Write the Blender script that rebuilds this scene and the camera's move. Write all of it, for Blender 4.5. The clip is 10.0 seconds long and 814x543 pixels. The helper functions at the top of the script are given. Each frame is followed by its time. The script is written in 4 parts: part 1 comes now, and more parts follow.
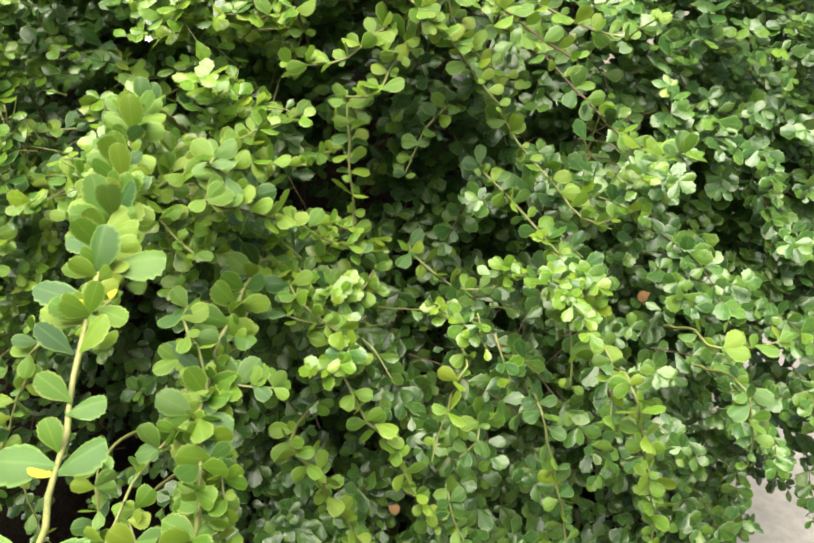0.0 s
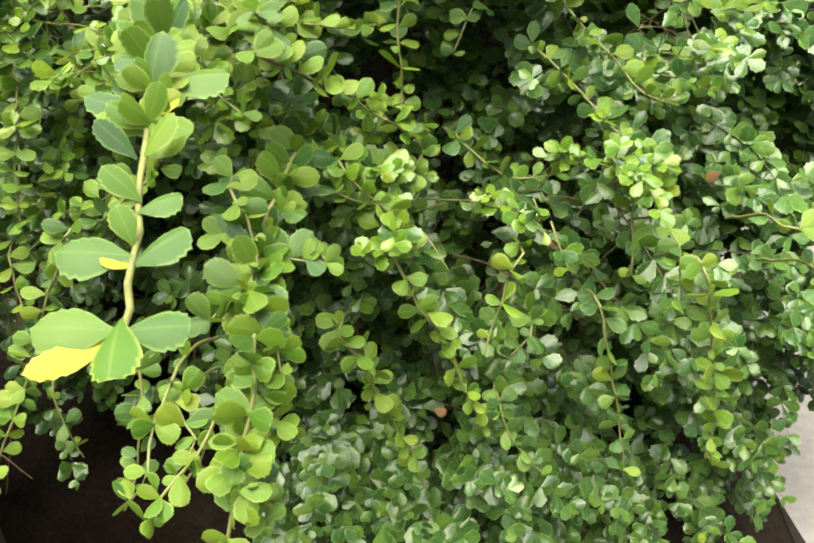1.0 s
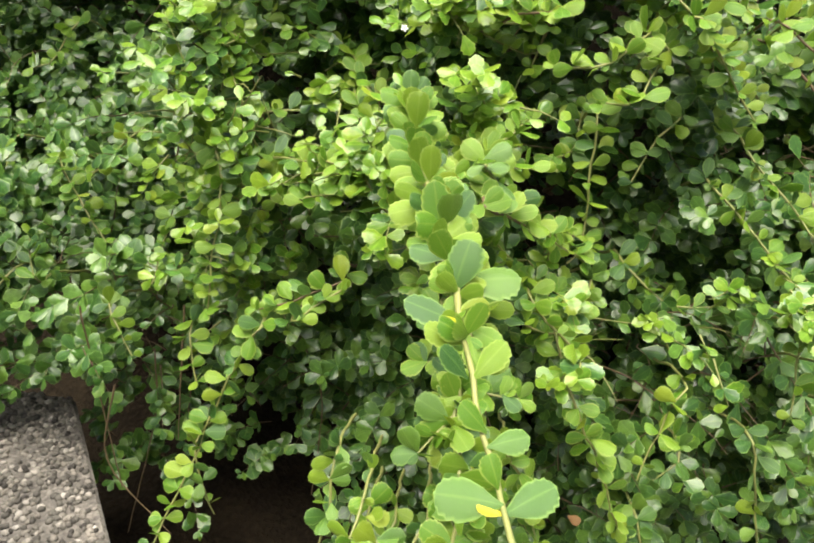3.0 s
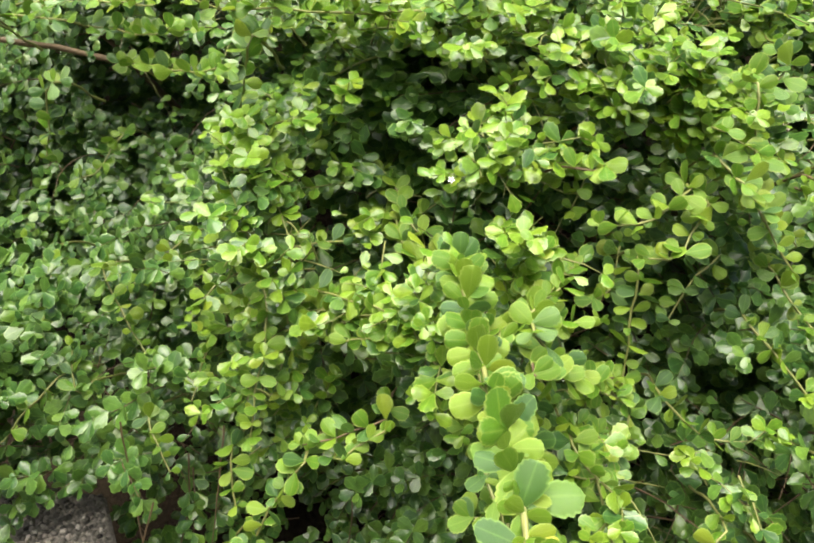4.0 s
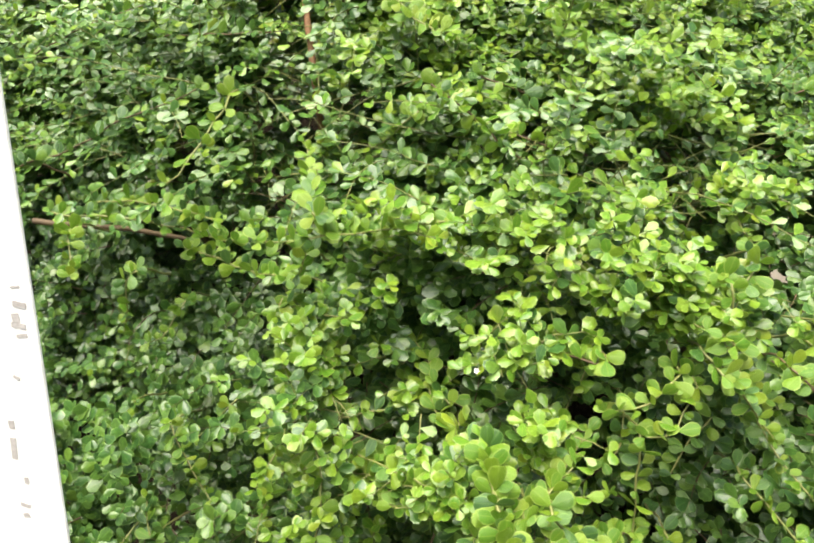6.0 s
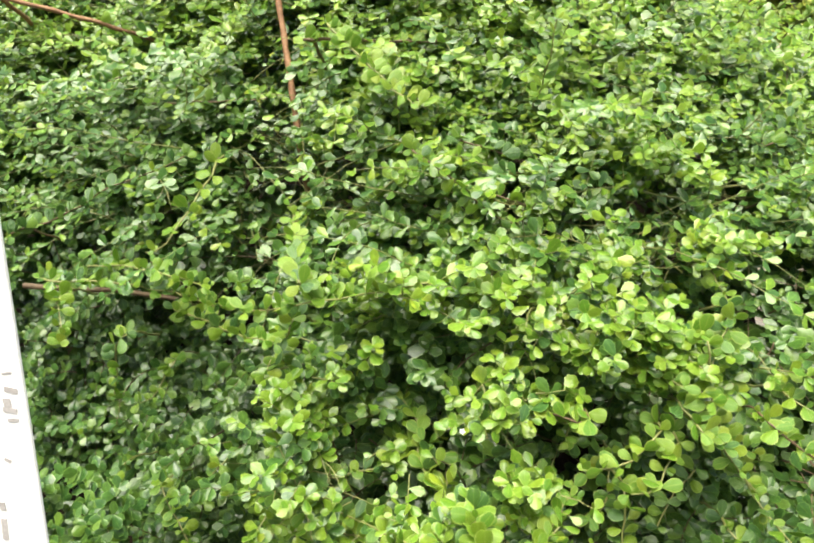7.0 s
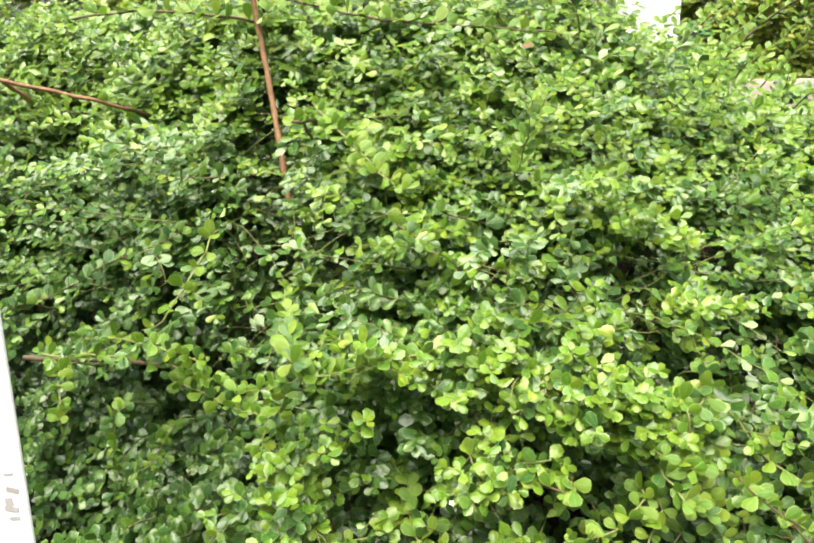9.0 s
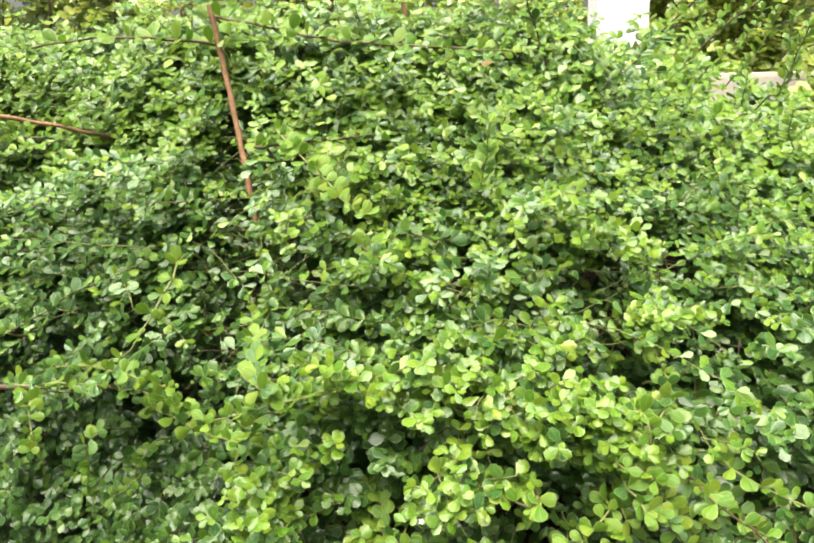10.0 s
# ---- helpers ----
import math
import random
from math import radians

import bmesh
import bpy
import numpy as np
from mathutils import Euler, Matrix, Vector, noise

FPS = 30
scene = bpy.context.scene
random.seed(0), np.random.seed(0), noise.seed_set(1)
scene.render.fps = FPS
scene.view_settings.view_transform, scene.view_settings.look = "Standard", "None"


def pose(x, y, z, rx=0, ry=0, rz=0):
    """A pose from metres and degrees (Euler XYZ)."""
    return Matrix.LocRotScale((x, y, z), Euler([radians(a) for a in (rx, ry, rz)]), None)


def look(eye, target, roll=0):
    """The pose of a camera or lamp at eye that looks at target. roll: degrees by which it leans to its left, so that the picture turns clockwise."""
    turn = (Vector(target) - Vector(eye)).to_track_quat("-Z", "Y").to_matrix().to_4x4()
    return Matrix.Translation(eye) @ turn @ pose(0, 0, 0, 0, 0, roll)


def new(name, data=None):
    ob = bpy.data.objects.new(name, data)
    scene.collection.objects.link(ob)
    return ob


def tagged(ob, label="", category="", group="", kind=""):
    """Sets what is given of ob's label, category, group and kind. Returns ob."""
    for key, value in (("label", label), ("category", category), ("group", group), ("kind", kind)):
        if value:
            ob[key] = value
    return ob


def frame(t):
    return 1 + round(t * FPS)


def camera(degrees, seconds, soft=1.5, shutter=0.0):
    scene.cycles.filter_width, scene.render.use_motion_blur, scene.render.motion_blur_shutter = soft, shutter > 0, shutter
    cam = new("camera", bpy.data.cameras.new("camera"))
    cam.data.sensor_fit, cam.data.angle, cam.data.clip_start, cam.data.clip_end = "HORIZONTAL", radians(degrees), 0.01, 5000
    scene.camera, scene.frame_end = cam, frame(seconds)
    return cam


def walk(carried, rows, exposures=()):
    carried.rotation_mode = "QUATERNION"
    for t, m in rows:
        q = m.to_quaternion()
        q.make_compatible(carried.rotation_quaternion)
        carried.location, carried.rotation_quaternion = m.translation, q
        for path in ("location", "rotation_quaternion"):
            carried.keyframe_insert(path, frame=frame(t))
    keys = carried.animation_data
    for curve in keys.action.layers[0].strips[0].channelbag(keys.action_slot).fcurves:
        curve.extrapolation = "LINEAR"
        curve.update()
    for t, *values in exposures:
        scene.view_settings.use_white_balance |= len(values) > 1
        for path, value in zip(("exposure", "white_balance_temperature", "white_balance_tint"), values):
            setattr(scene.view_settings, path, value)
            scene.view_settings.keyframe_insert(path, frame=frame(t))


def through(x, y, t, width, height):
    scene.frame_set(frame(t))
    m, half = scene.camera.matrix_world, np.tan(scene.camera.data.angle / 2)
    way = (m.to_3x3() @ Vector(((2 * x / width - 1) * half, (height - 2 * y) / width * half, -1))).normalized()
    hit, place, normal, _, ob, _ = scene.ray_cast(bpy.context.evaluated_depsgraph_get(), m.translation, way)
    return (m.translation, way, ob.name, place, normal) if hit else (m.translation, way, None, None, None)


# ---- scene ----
cam = camera(60.2, 10.0, soft=2.0)
METRES, EYE, TILT, LEAN, TURN = 0.7, 1.15, -25.0, 0.0, 0.0
ROWS = [
    (0.0, 0.0, 0.0, 0.0, 0.0, -0.0, 0.0),
    (0.5, -0.0241, 0.0291, -0.0595, -0.4, -0.94, 0.98),
    (1.0, -0.0629, 0.0533, -0.1004, 0.23, -3.16, 0.43),
    (1.5, -0.1081, 0.0553, -0.091, 0.28, -3.01, -1.17),
    (2.0, -0.1519, 0.0458, -0.0502, 0.93, -2.64, -2.08),
    (2.5, -0.2035, 0.0304, -0.0101, 2.33, -1.93, -3.62),
    (2.7, -0.2212, 0.0242, 0.0012, 2.91, -2.45, -4.32),
    (3.8, -0.2906, -0.0036, 0.139, 4.07, -0.21, -5.37),
    (4.0, -0.3024, -0.0055, 0.167, 4.08, 0.19, -5.66),
    (4.5, -0.3269, -0.0313, 0.2306, 4.81, 2.21, -5.96),
    (5.0, -0.3456, -0.0675, 0.272, 5.41, 3.5, -6.54),
    (5.5, -0.331, -0.1448, 0.3346, 5.45, 3.07, -3.85),
    (5.7, -0.328, -0.1638, 0.3441, 5.72, 3.44, -3.96),
    (6.8, -0.3134, -0.2055, 0.3876, 5.22, 6.1, -2.47),
    (7.0, -0.3118, -0.2112, 0.3999, 5.16, 6.82, -2.33),
    (7.5, -0.3068, -0.2243, 0.437, 4.81, 8.18, -1.82),
    (8.0, -0.3016, -0.2264, 0.4459, 4.45, 7.43, -1.45),
    (8.5, -0.3005, -0.2332, 0.4583, 4.74, 7.87, -1.05),
    (9.0, -0.2903, -0.2599, 0.4679, 5.25, 9.23, -1.02),
    (9.5, -0.2684, -0.2737, 0.4853, 4.19, 9.47, -0.3),
    (10.0, -0.2549, -0.2801, 0.5068, 4.25, 8.97, 0.96),
]
walk(cam, [(t, pose(0, 0, EYE, TILT, LEAN, TURN) @ pose(METRES * x, METRES * y, METRES * z, 90 + pitch, roll, yaw)) for t, x, y, z, yaw, pitch, roll in ROWS])

# ---- world and light ----
world = bpy.data.worlds.new("overcast_sky")
scene.world = world
world.use_nodes = True
sky = world.node_tree.nodes.new("ShaderNodeTexSky")
sky.sky_type = "NISHITA"
sky.sun_disc = False
sky.sun_elevation, sky.sun_rotation = radians(73), radians(200)
sky.air_density, sky.dust_density, sky.ozone_density = 1.2, 7.0, 0.2
back = world.node_tree.nodes["Background"]
world.node_tree.links.new(sky.outputs[0], back.inputs[0])
back.inputs[1].default_value = 0.085
lamp = bpy.data.lights.new("sun", "SUN")
lamp.energy, lamp.angle, lamp.color = 4.8, radians(60), (1.0, 0.97, 0.86)
sun = new("sun", lamp)
sun.matrix_world = look((-0.6, -1.2, 6.0), (0, 0.3, 0))
scene.view_settings.exposure = 1.40


# ---- materials ----
def material(name, rough=0.6, spec=0.5):
    m = bpy.data.materials.new(name)
    m.use_nodes = True
    n = m.node_tree.nodes
    b = n["Principled BSDF"]
    b.inputs["Roughness"].default_value = rough
    b.inputs["Specular IOR Level"].default_value = spec
    return m, n, m.node_tree.links, b


def ramp(n, stops):
    r = n.new("ShaderNodeValToRGB")
    e = r.color_ramp.elements
    while len(e) < len(stops):
        e.new(0.5)
    for k, (p, c) in zip(e, stops):
        k.position, k.color = p, (*c, 1)
    return r


def noisy(name, stops, scale, rough, bump=0.3, detail=6, fine=8.0, depth=0.01, spec=0.5):
    """Two scales of noise, for colour and relief."""
    m, n, l, b = material(name, rough, spec)
    co = n.new("ShaderNodeTexCoord")
    a, f = n.new("ShaderNodeTexNoise"), n.new("ShaderNodeTexNoise")
    a.inputs["Scale"].default_value, a.inputs["Detail"].default_value = scale, detail
    f.inputs["Scale"].default_value, f.inputs["Detail"].default_value = scale * fine, detail
    mix = n.new("ShaderNodeMath")
    mix.operation = "MULTIPLY_ADD"
    mix.inputs[1].default_value = 0.5
    half = n.new("ShaderNodeMath")
    half.operation = "MULTIPLY"
    half.inputs[1].default_value = 0.5
    r = ramp(n, stops)
    bp = n.new("ShaderNodeBump")
    bp.inputs["Strength"].default_value, bp.inputs["Distance"].default_value = bump, depth
    for t in (a, f):
        l.new(co.outputs["Object"], t.inputs["Vector"])
    l.new(a.outputs[0], half.inputs[0])
    l.new(f.outputs[0], mix.inputs[0])
    l.new(half.outputs[0], mix.inputs[2])
    l.new(mix.outputs[0], r.inputs[0])
    l.new(r.outputs[0], b.inputs["Base Color"])
    l.new(mix.outputs[0], bp.inputs["Height"])
    l.new(bp.outputs[0], b.inputs["Normal"])
    return m


def leaf_material(name, stops, rib_rim, single=False, through=0.20, rough=0.29):
    """Glossy leaf, paler along its midrib, an edge highlight painted round its rim, some light shining through."""
    m, n, l, b = material(name, rough, 0.42)
    b.inputs["Coat Weight"].default_value, b.inputs["Coat Roughness"].default_value = 0.10, 0.20
    if single:
        rnd = n.new("ShaderNodeObjectInfo").outputs["Random"]
    else:
        rnd = n.new("ShaderNodeNewGeometry").outputs["Random Per Island"]
    r = ramp(n, stops)
    l.new(rnd, r.inputs[0])
    uv = n.new("ShaderNodeUVMap")
    sep = n.new("ShaderNodeSeparateXYZ")
    l.new(uv.outputs[0], sep.inputs[0])
    off = n.new("ShaderNodeMath")
    off.operation = "SUBTRACT"
    off.inputs[1].default_value = 0.5
    l.new(sep.outputs[0], off.inputs[0])
    ab = n.new("ShaderNodeMath")
    ab.operation = "ABSOLUTE"
    l.new(off.outputs[0], ab.inputs[0])
    near = n.new("ShaderNodeMapRange")
    near.inputs[1].default_value, near.inputs[2].default_value = 0.0, 0.06
    near.inputs[3].default_value, near.inputs[4].default_value = 0.30, 0.0
    l.new(ab.outputs[0], near.inputs[0])
    mix = n.new("ShaderNodeMix")
    mix.data_type = "RGBA"
    mix.inputs[7].default_value = (*rib_rim, 1)
    l.new(near.outputs[0], mix.inputs[0])
    l.new(r.outputs[0], mix.inputs[6])
    # Edge highlight painted in: paler colour along the margin and at the tip.
    edge = n.new("ShaderNodeMapRange")
    edge.inputs[1].default_value, edge.inputs[2].default_value = 0.40, 0.48
    edge.inputs[3].default_value, edge.inputs[4].default_value = 0.0, 0.8
    tip = n.new("ShaderNodeMapRange")
    tip.inputs[1].default_value, tip.inputs[2].default_value = 0.80, 1.0
    tip.inputs[3].default_value, tip.inputs[4].default_value = 0.0, 0.5
    l.new(sep.outputs[1], tip.inputs[0])
    most = n.new("ShaderNodeMath")
    most.operation = "MAXIMUM"
    l.new(ab.outputs[0], most.inputs[0])
    l.new(tip.outputs[0], most.inputs[1])
    l.new(most.outputs[0], edge.inputs[0])
    rim_highlight = n.new("ShaderNodeMix")
    rim_highlight.data_type = "RGBA"
    rim_highlight.inputs[7].default_value = (*rib_rim, 1)
    l.new(edge.outputs[0], rim_highlight.inputs[0])
    l.new(mix.outputs[2], rim_highlight.inputs[6])
    co = n.new("ShaderNodeTexCoord")
    tex = n.new("ShaderNodeTexNoise")
    tex.inputs["Scale"].default_value, tex.inputs["Detail"].default_value = 160, 3
    l.new(co.outputs["Object"], tex.inputs["Vector"])
    hs = n.new("ShaderNodeHueSaturation")
    val = n.new("ShaderNodeMapRange")
    val.inputs[1].default_value, val.inputs[2].default_value = 0.3, 0.7
    val.inputs[3].default_value, val.inputs[4].default_value = 0.78, 1.2
    l.new(tex.outputs[0], val.inputs[0])
    l.new(val.outputs[0], hs.inputs["Value"])
    l.new(rim_highlight.outputs[2], hs.inputs["Color"])
    l.new(hs.outputs[0], b.inputs["Base Color"])
    bp = n.new("ShaderNodeBump")
    bp.inputs["Strength"].default_value, bp.inputs["Distance"].default_value = 0.35, 0.002
    l.new(tex.outputs[0], bp.inputs["Height"])
    l.new(bp.outputs[0], b.inputs["Normal"])
    tr = n.new("ShaderNodeBsdfTranslucent")
    l.new(hs.outputs[0], tr.inputs["Color"])
    ms = n.new("ShaderNodeMixShader")
    ms.inputs[0].default_value = through
    l.new(b.outputs[0], ms.inputs[1])
    l.new(tr.outputs[0], ms.inputs[2])
    l.new(ms.outputs[0], n["Material Output"].inputs[0])
    return m


OLD = [(0.0, (0.031, 0.088, 0.017)), (0.4, (0.048, 0.118, 0.020)), (0.8, (0.076, 0.156, 0.022)), (1.0, (0.112, 0.198, 0.024))]
YOUNG = [(0.0, (0.085, 0.200, 0.016)), (0.5, (0.135, 0.255, 0.020)), (0.93, (0.185, 0.290, 0.023)), (1.0, (0.225, 0.305, 0.025))]
leaf_old = leaf_material("leaf_mature", OLD, (0.17, 0.29, 0.06))
leaf_young = leaf_material("leaf_young", YOUNG, (0.31, 0.41, 0.08), through=0.38)
leaf_old_one = leaf_material("leaf_mature_single", OLD, (0.17, 0.29, 0.06), single=True)
leaf_young_one = leaf_material("leaf_young_single", YOUNG, (0.31, 0.41, 0.08), single=True, through=0.38)
leaf_yellow = leaf_material("leaf_yellowed", [(0.0, (0.45, 0.46, 0.02)), (1.0, (0.55, 0.52, 0.03))], (0.5, 0.45, 0.08), single=True, through=0.3)
leaf_far = leaf_material("leaf_far", [(0.0, (0.12, 0.20, 0.03)), (0.5, (0.23, 0.31, 0.045)), (1.0, (0.36, 0.40, 0.06))], (0.34, 0.38, 0.1), through=0.4)
petal = noisy("white_petal", [(0.3, (0.62, 0.62, 0.58)), (0.7, (0.78, 0.78, 0.74))], 200, 0.6, 0.1, depth=0.0005)
leaf_dead = noisy("leaf_withered", [(0.3, (0.10, 0.05, 0.018)), (0.7, (0.24, 0.13, 0.04))], 90, 0.7)
twig_green = noisy("twig_green", [(0.3, (0.10, 0.12, 0.03)), (0.7, (0.23, 0.23, 0.07))], 120, 0.55, depth=0.001)
twig_brown = noisy("twig_brown", [(0.3, (0.045, 0.030, 0.015)), (0.7, (0.13, 0.082, 0.036))], 120, 0.7, depth=0.001)
bark = noisy("bark_reddish", [(0.3, (0.09, 0.045, 0.02)), (0.52, (0.23, 0.115, 0.05)), (0.72, (0.36, 0.23, 0.12))], 70, 0.7, depth=0.002)
# Soil coloured near black: the shade of the hollows is put into it.
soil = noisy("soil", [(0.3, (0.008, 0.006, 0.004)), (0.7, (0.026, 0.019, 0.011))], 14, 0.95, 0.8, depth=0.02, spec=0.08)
earth = noisy("dry_ground", [(0.3, (0.045, 0.042, 0.024)), (0.55, (0.09, 0.078, 0.046)), (0.75, (0.15, 0.132, 0.084))], 5, 0.95, 0.6, depth=0.02)
concrete = noisy("concrete", [(0.3, (0.15, 0.14, 0.125)), (0.7, (0.25, 0.235, 0.215))], 6, 0.9, 0.3, depth=0.004)
aggregate = noisy("washed_aggregate", [(0.3, (0.05, 0.044, 0.038)), (0.5, (0.13, 0.115, 0.10)), (0.68, (0.24, 0.215, 0.185))], 60, 0.9, 0.9, fine=4.0, depth=0.006)
pebble, _n, _l, _b = material("pebble", 0.8, 0.3)
_r = ramp(_n, [(0.0, (0.035, 0.03, 0.026)), (0.4, (0.11, 0.10, 0.085)), (0.8, (0.22, 0.195, 0.165)), (1.0, (0.36, 0.33, 0.29))])
_l.new(_n.new("ShaderNodeNewGeometry").outputs["Random Per Island"], _r.inputs[0])
_l.new(_r.outputs[0], _b.inputs["Base Color"])
white_paint = noisy("white_paint", [(0.3, (0.76, 0.77, 0.77)), (0.7, (0.84, 0.85, 0.85))], 5, 0.45, 0.05, depth=0.001)
grey_print = noisy("grey_print", [(0.3, (0.30, 0.28, 0.27)), (0.7, (0.48, 0.46, 0.45))], 60, 0.7, 0.1, depth=0.001)
cream_render = noisy("cream_render", [(0.3, (0.42, 0.37, 0.30)), (0.7, (0.56, 0.51, 0.43))], 7, 0.85, 0.2, depth=0.003)
white_wall_paint = noisy("white_masonry_paint", [(0.3, (0.78, 0.78, 0.77)), (0.7, (0.85, 0.85, 0.84))], 3, 0.8, 0.1, depth=0.003)


# ---- mesh helpers ----
def link(name, me, mat, parent=None, label="", kind=""):
    if mat:
        me.materials.append(mat)
    ob = new(name, me)
    ob.parent = parent
    return tagged(ob, label=label, kind=kind)


def part(name, bm, mat, parent, label="", kind="", smooth=False):
    me = bpy.data.meshes.new(name)
    bm.to_mesh(me)
    bm.free()
    if smooth:
        me.polygons.foreach_set("use_smooth", [True] * len(me.polygons))
    return link(name, me, mat, parent, label, kind)


def quads_mesh(name, verts, quads, uv=None):
    """A smooth mesh of four-sided faces from arrays."""
    me = bpy.data.meshes.new(name)
    verts, quads = np.asarray(verts, np.float32), np.asarray(quads, np.int32)
    me.vertices.add(len(verts))
    me.vertices.foreach_set("co", verts.ravel())
    me.loops.add(quads.size)
    me.loops.foreach_set("vertex_index", quads.ravel())
    me.polygons.add(len(quads))
    me.polygons.foreach_set("loop_start", np.arange(0, quads.size, 4, dtype=np.int32))
    me.polygons.foreach_set("use_smooth", np.ones(len(quads), bool))
    if uv is not None:
        layer = me.uv_layers.new(name="UVMap")
        layer.uv.foreach_set("vector", np.asarray(uv, np.float32)[quads.ravel()].ravel())
    me.update(calc_edges=True)
    return me


def box(bm, x0, x1, y0, y1, z0, z1, bevel=0.0):
    g = bmesh.ops.create_cube(bm, size=1, matrix=Matrix.LocRotScale(((x0 + x1) / 2, (y0 + y1) / 2, (z0 + z1) / 2), None, (x1 - x0, y1 - y0, z1 - z0)))
    if bevel:
        edges = list({e for v in g["verts"] for e in v.link_edges})
        bmesh.ops.bevel(bm, geom=edges, offset=bevel, segments=2, affect="EDGES")


# ---- leaves and twigs ----
rng = np.random.default_rng(7)


def leaf_template(rows, teeth=0.0, across=(-1, 0, 1)):
    """An obovate leaf, 1 long from its stalk at the origin along y, upper side to z: points, faces and leaf coordinates."""
    pts, uv, wide = [], [], len(across)
    widest = max(w for v, w in rows)
    for k, (v, w) in enumerate(rows):
        w = w * (1 + teeth * (-1) ** k * (v > 0.5))
        for s in across:
            cup = 0.03 - 0.12 * v * v + 0.05 * abs(s) * (w / widest) - 0.13 * s * s * (w / widest)
            pts.append((s * w, v - 0.03 * s * s * (v > 0.9), cup))
            uv.append((0.5 + 0.5 * s, v))
    f = [(wide * k + a, wide * k + a + 1, wide * (k + 1) + a + 1, wide * (k + 1) + a) for k in range(len(rows) - 1) for a in range(wide - 1)]
    return np.array(pts), np.array(f), np.array(uv)


LEAF_NEAR = leaf_template([(0, 0.03), (0.14, 0.10), (0.34, 0.25), (0.50, 0.325), (0.60, 0.35), (0.645, 0.31), (0.74, 0.335), (0.78, 0.275), (0.86, 0.28), (0.895, 0.195), (0.96, 0.17), (1.0, 0.05)])
LEAF_MID = leaf_template([(0, 0.035), (0.36, 0.215), (0.60, 0.335), (0.675, 0.265), (0.81, 0.295), (0.865, 0.185), (1.0, 0.10)])
LEAF_LOW = leaf_template([(0, 0.045), (0.33, 0.205), (0.70, 0.335), (1.0, 0.14)])
LEAF_PLAIN = leaf_template([(0, 0.07), (0.60, 0.36), (1.0, 0.15)])


def unit(a):
    return a / np.maximum(np.linalg.norm(a, axis=-1, keepdims=True), 1e-9)


def frames(axis, normal):
    axis = unit(axis)
    side = unit(np.cross(axis, normal))
    return side, axis, np.cross(side, axis)


def leaves_mesh(name, template, base, axis, normal, size, width):
    pts, f, uv = template
    s, a, n = frames(axis, normal)
    curl = rng.uniform(0.3, 1.9, len(base))
    co = (base[:, None] + size[:, None, None] * (pts[None, :, :1] * (width[:, None, None] * s[:, None]) + pts[None, :, 1:2] * a[:, None] + pts[None, :, 2:] * (curl[:, None, None] * n[:, None])))
    q = f[None] + len(pts) * np.arange(len(base))[:, None, None]
    return quads_mesh(name, co.reshape(-1, 3), q.reshape(-1, 4), np.tile(uv, (len(base), 1)))


def grow(root, heading, nodes, step, droop, wobble):
    """Twigs as rows of points: they set out along heading and bend down under their weight."""
    count = len(root)
    most = int(nodes.max())
    line = np.zeros((count, most + 1, 3))
    line[:, 0] = root
    d = unit(heading)
    for k in range(most):
        d = d + rng.normal(0, wobble, (count, 3))
        d[:, 2] -= droop * (0.4 + k / most)
        d = unit(d)
        line[:, k + 1] = line[:, k] + d * step[:, None]
    return line


def tubes_mesh(name, line, nodes, thick):
    """Three-sided tapering stalks along the rows of points."""
    verts, quads, at = [], [], 0
    d = unit(np.gradient(line, axis=1))
    s = unit(np.cross(d, np.array([0.3, 0.2, 0.9])))
    n = np.cross(s, d)
    most = line.shape[1]
    taper = np.clip(1 - 0.75 * np.arange(most)[None] / np.maximum(nodes[:, None], 1), 0.2, 1) * thick[:, None]
    ang = np.array([0, 2 * math.pi / 3, 4 * math.pi / 3])
    ring = line[:, :, None] + taper[:, :, None, None] * (np.cos(ang)[:, None] * s[:, :, None] + np.sin(ang)[:, None] * n[:, :, None])
    idx = np.arange(len(line) * most * 3).reshape(len(line), most, 3)
    a, b = idx[:, :-1], idx[:, 1:]
    q = np.stack([a, np.roll(a, -1, 2), np.roll(b, -1, 2), b], -1)
    keep = np.arange(most - 1)[None] < nodes[:, None]
    q = q[keep].reshape(-1, 4)
    return quads_mesh(name, ring.reshape(-1, 3), q)


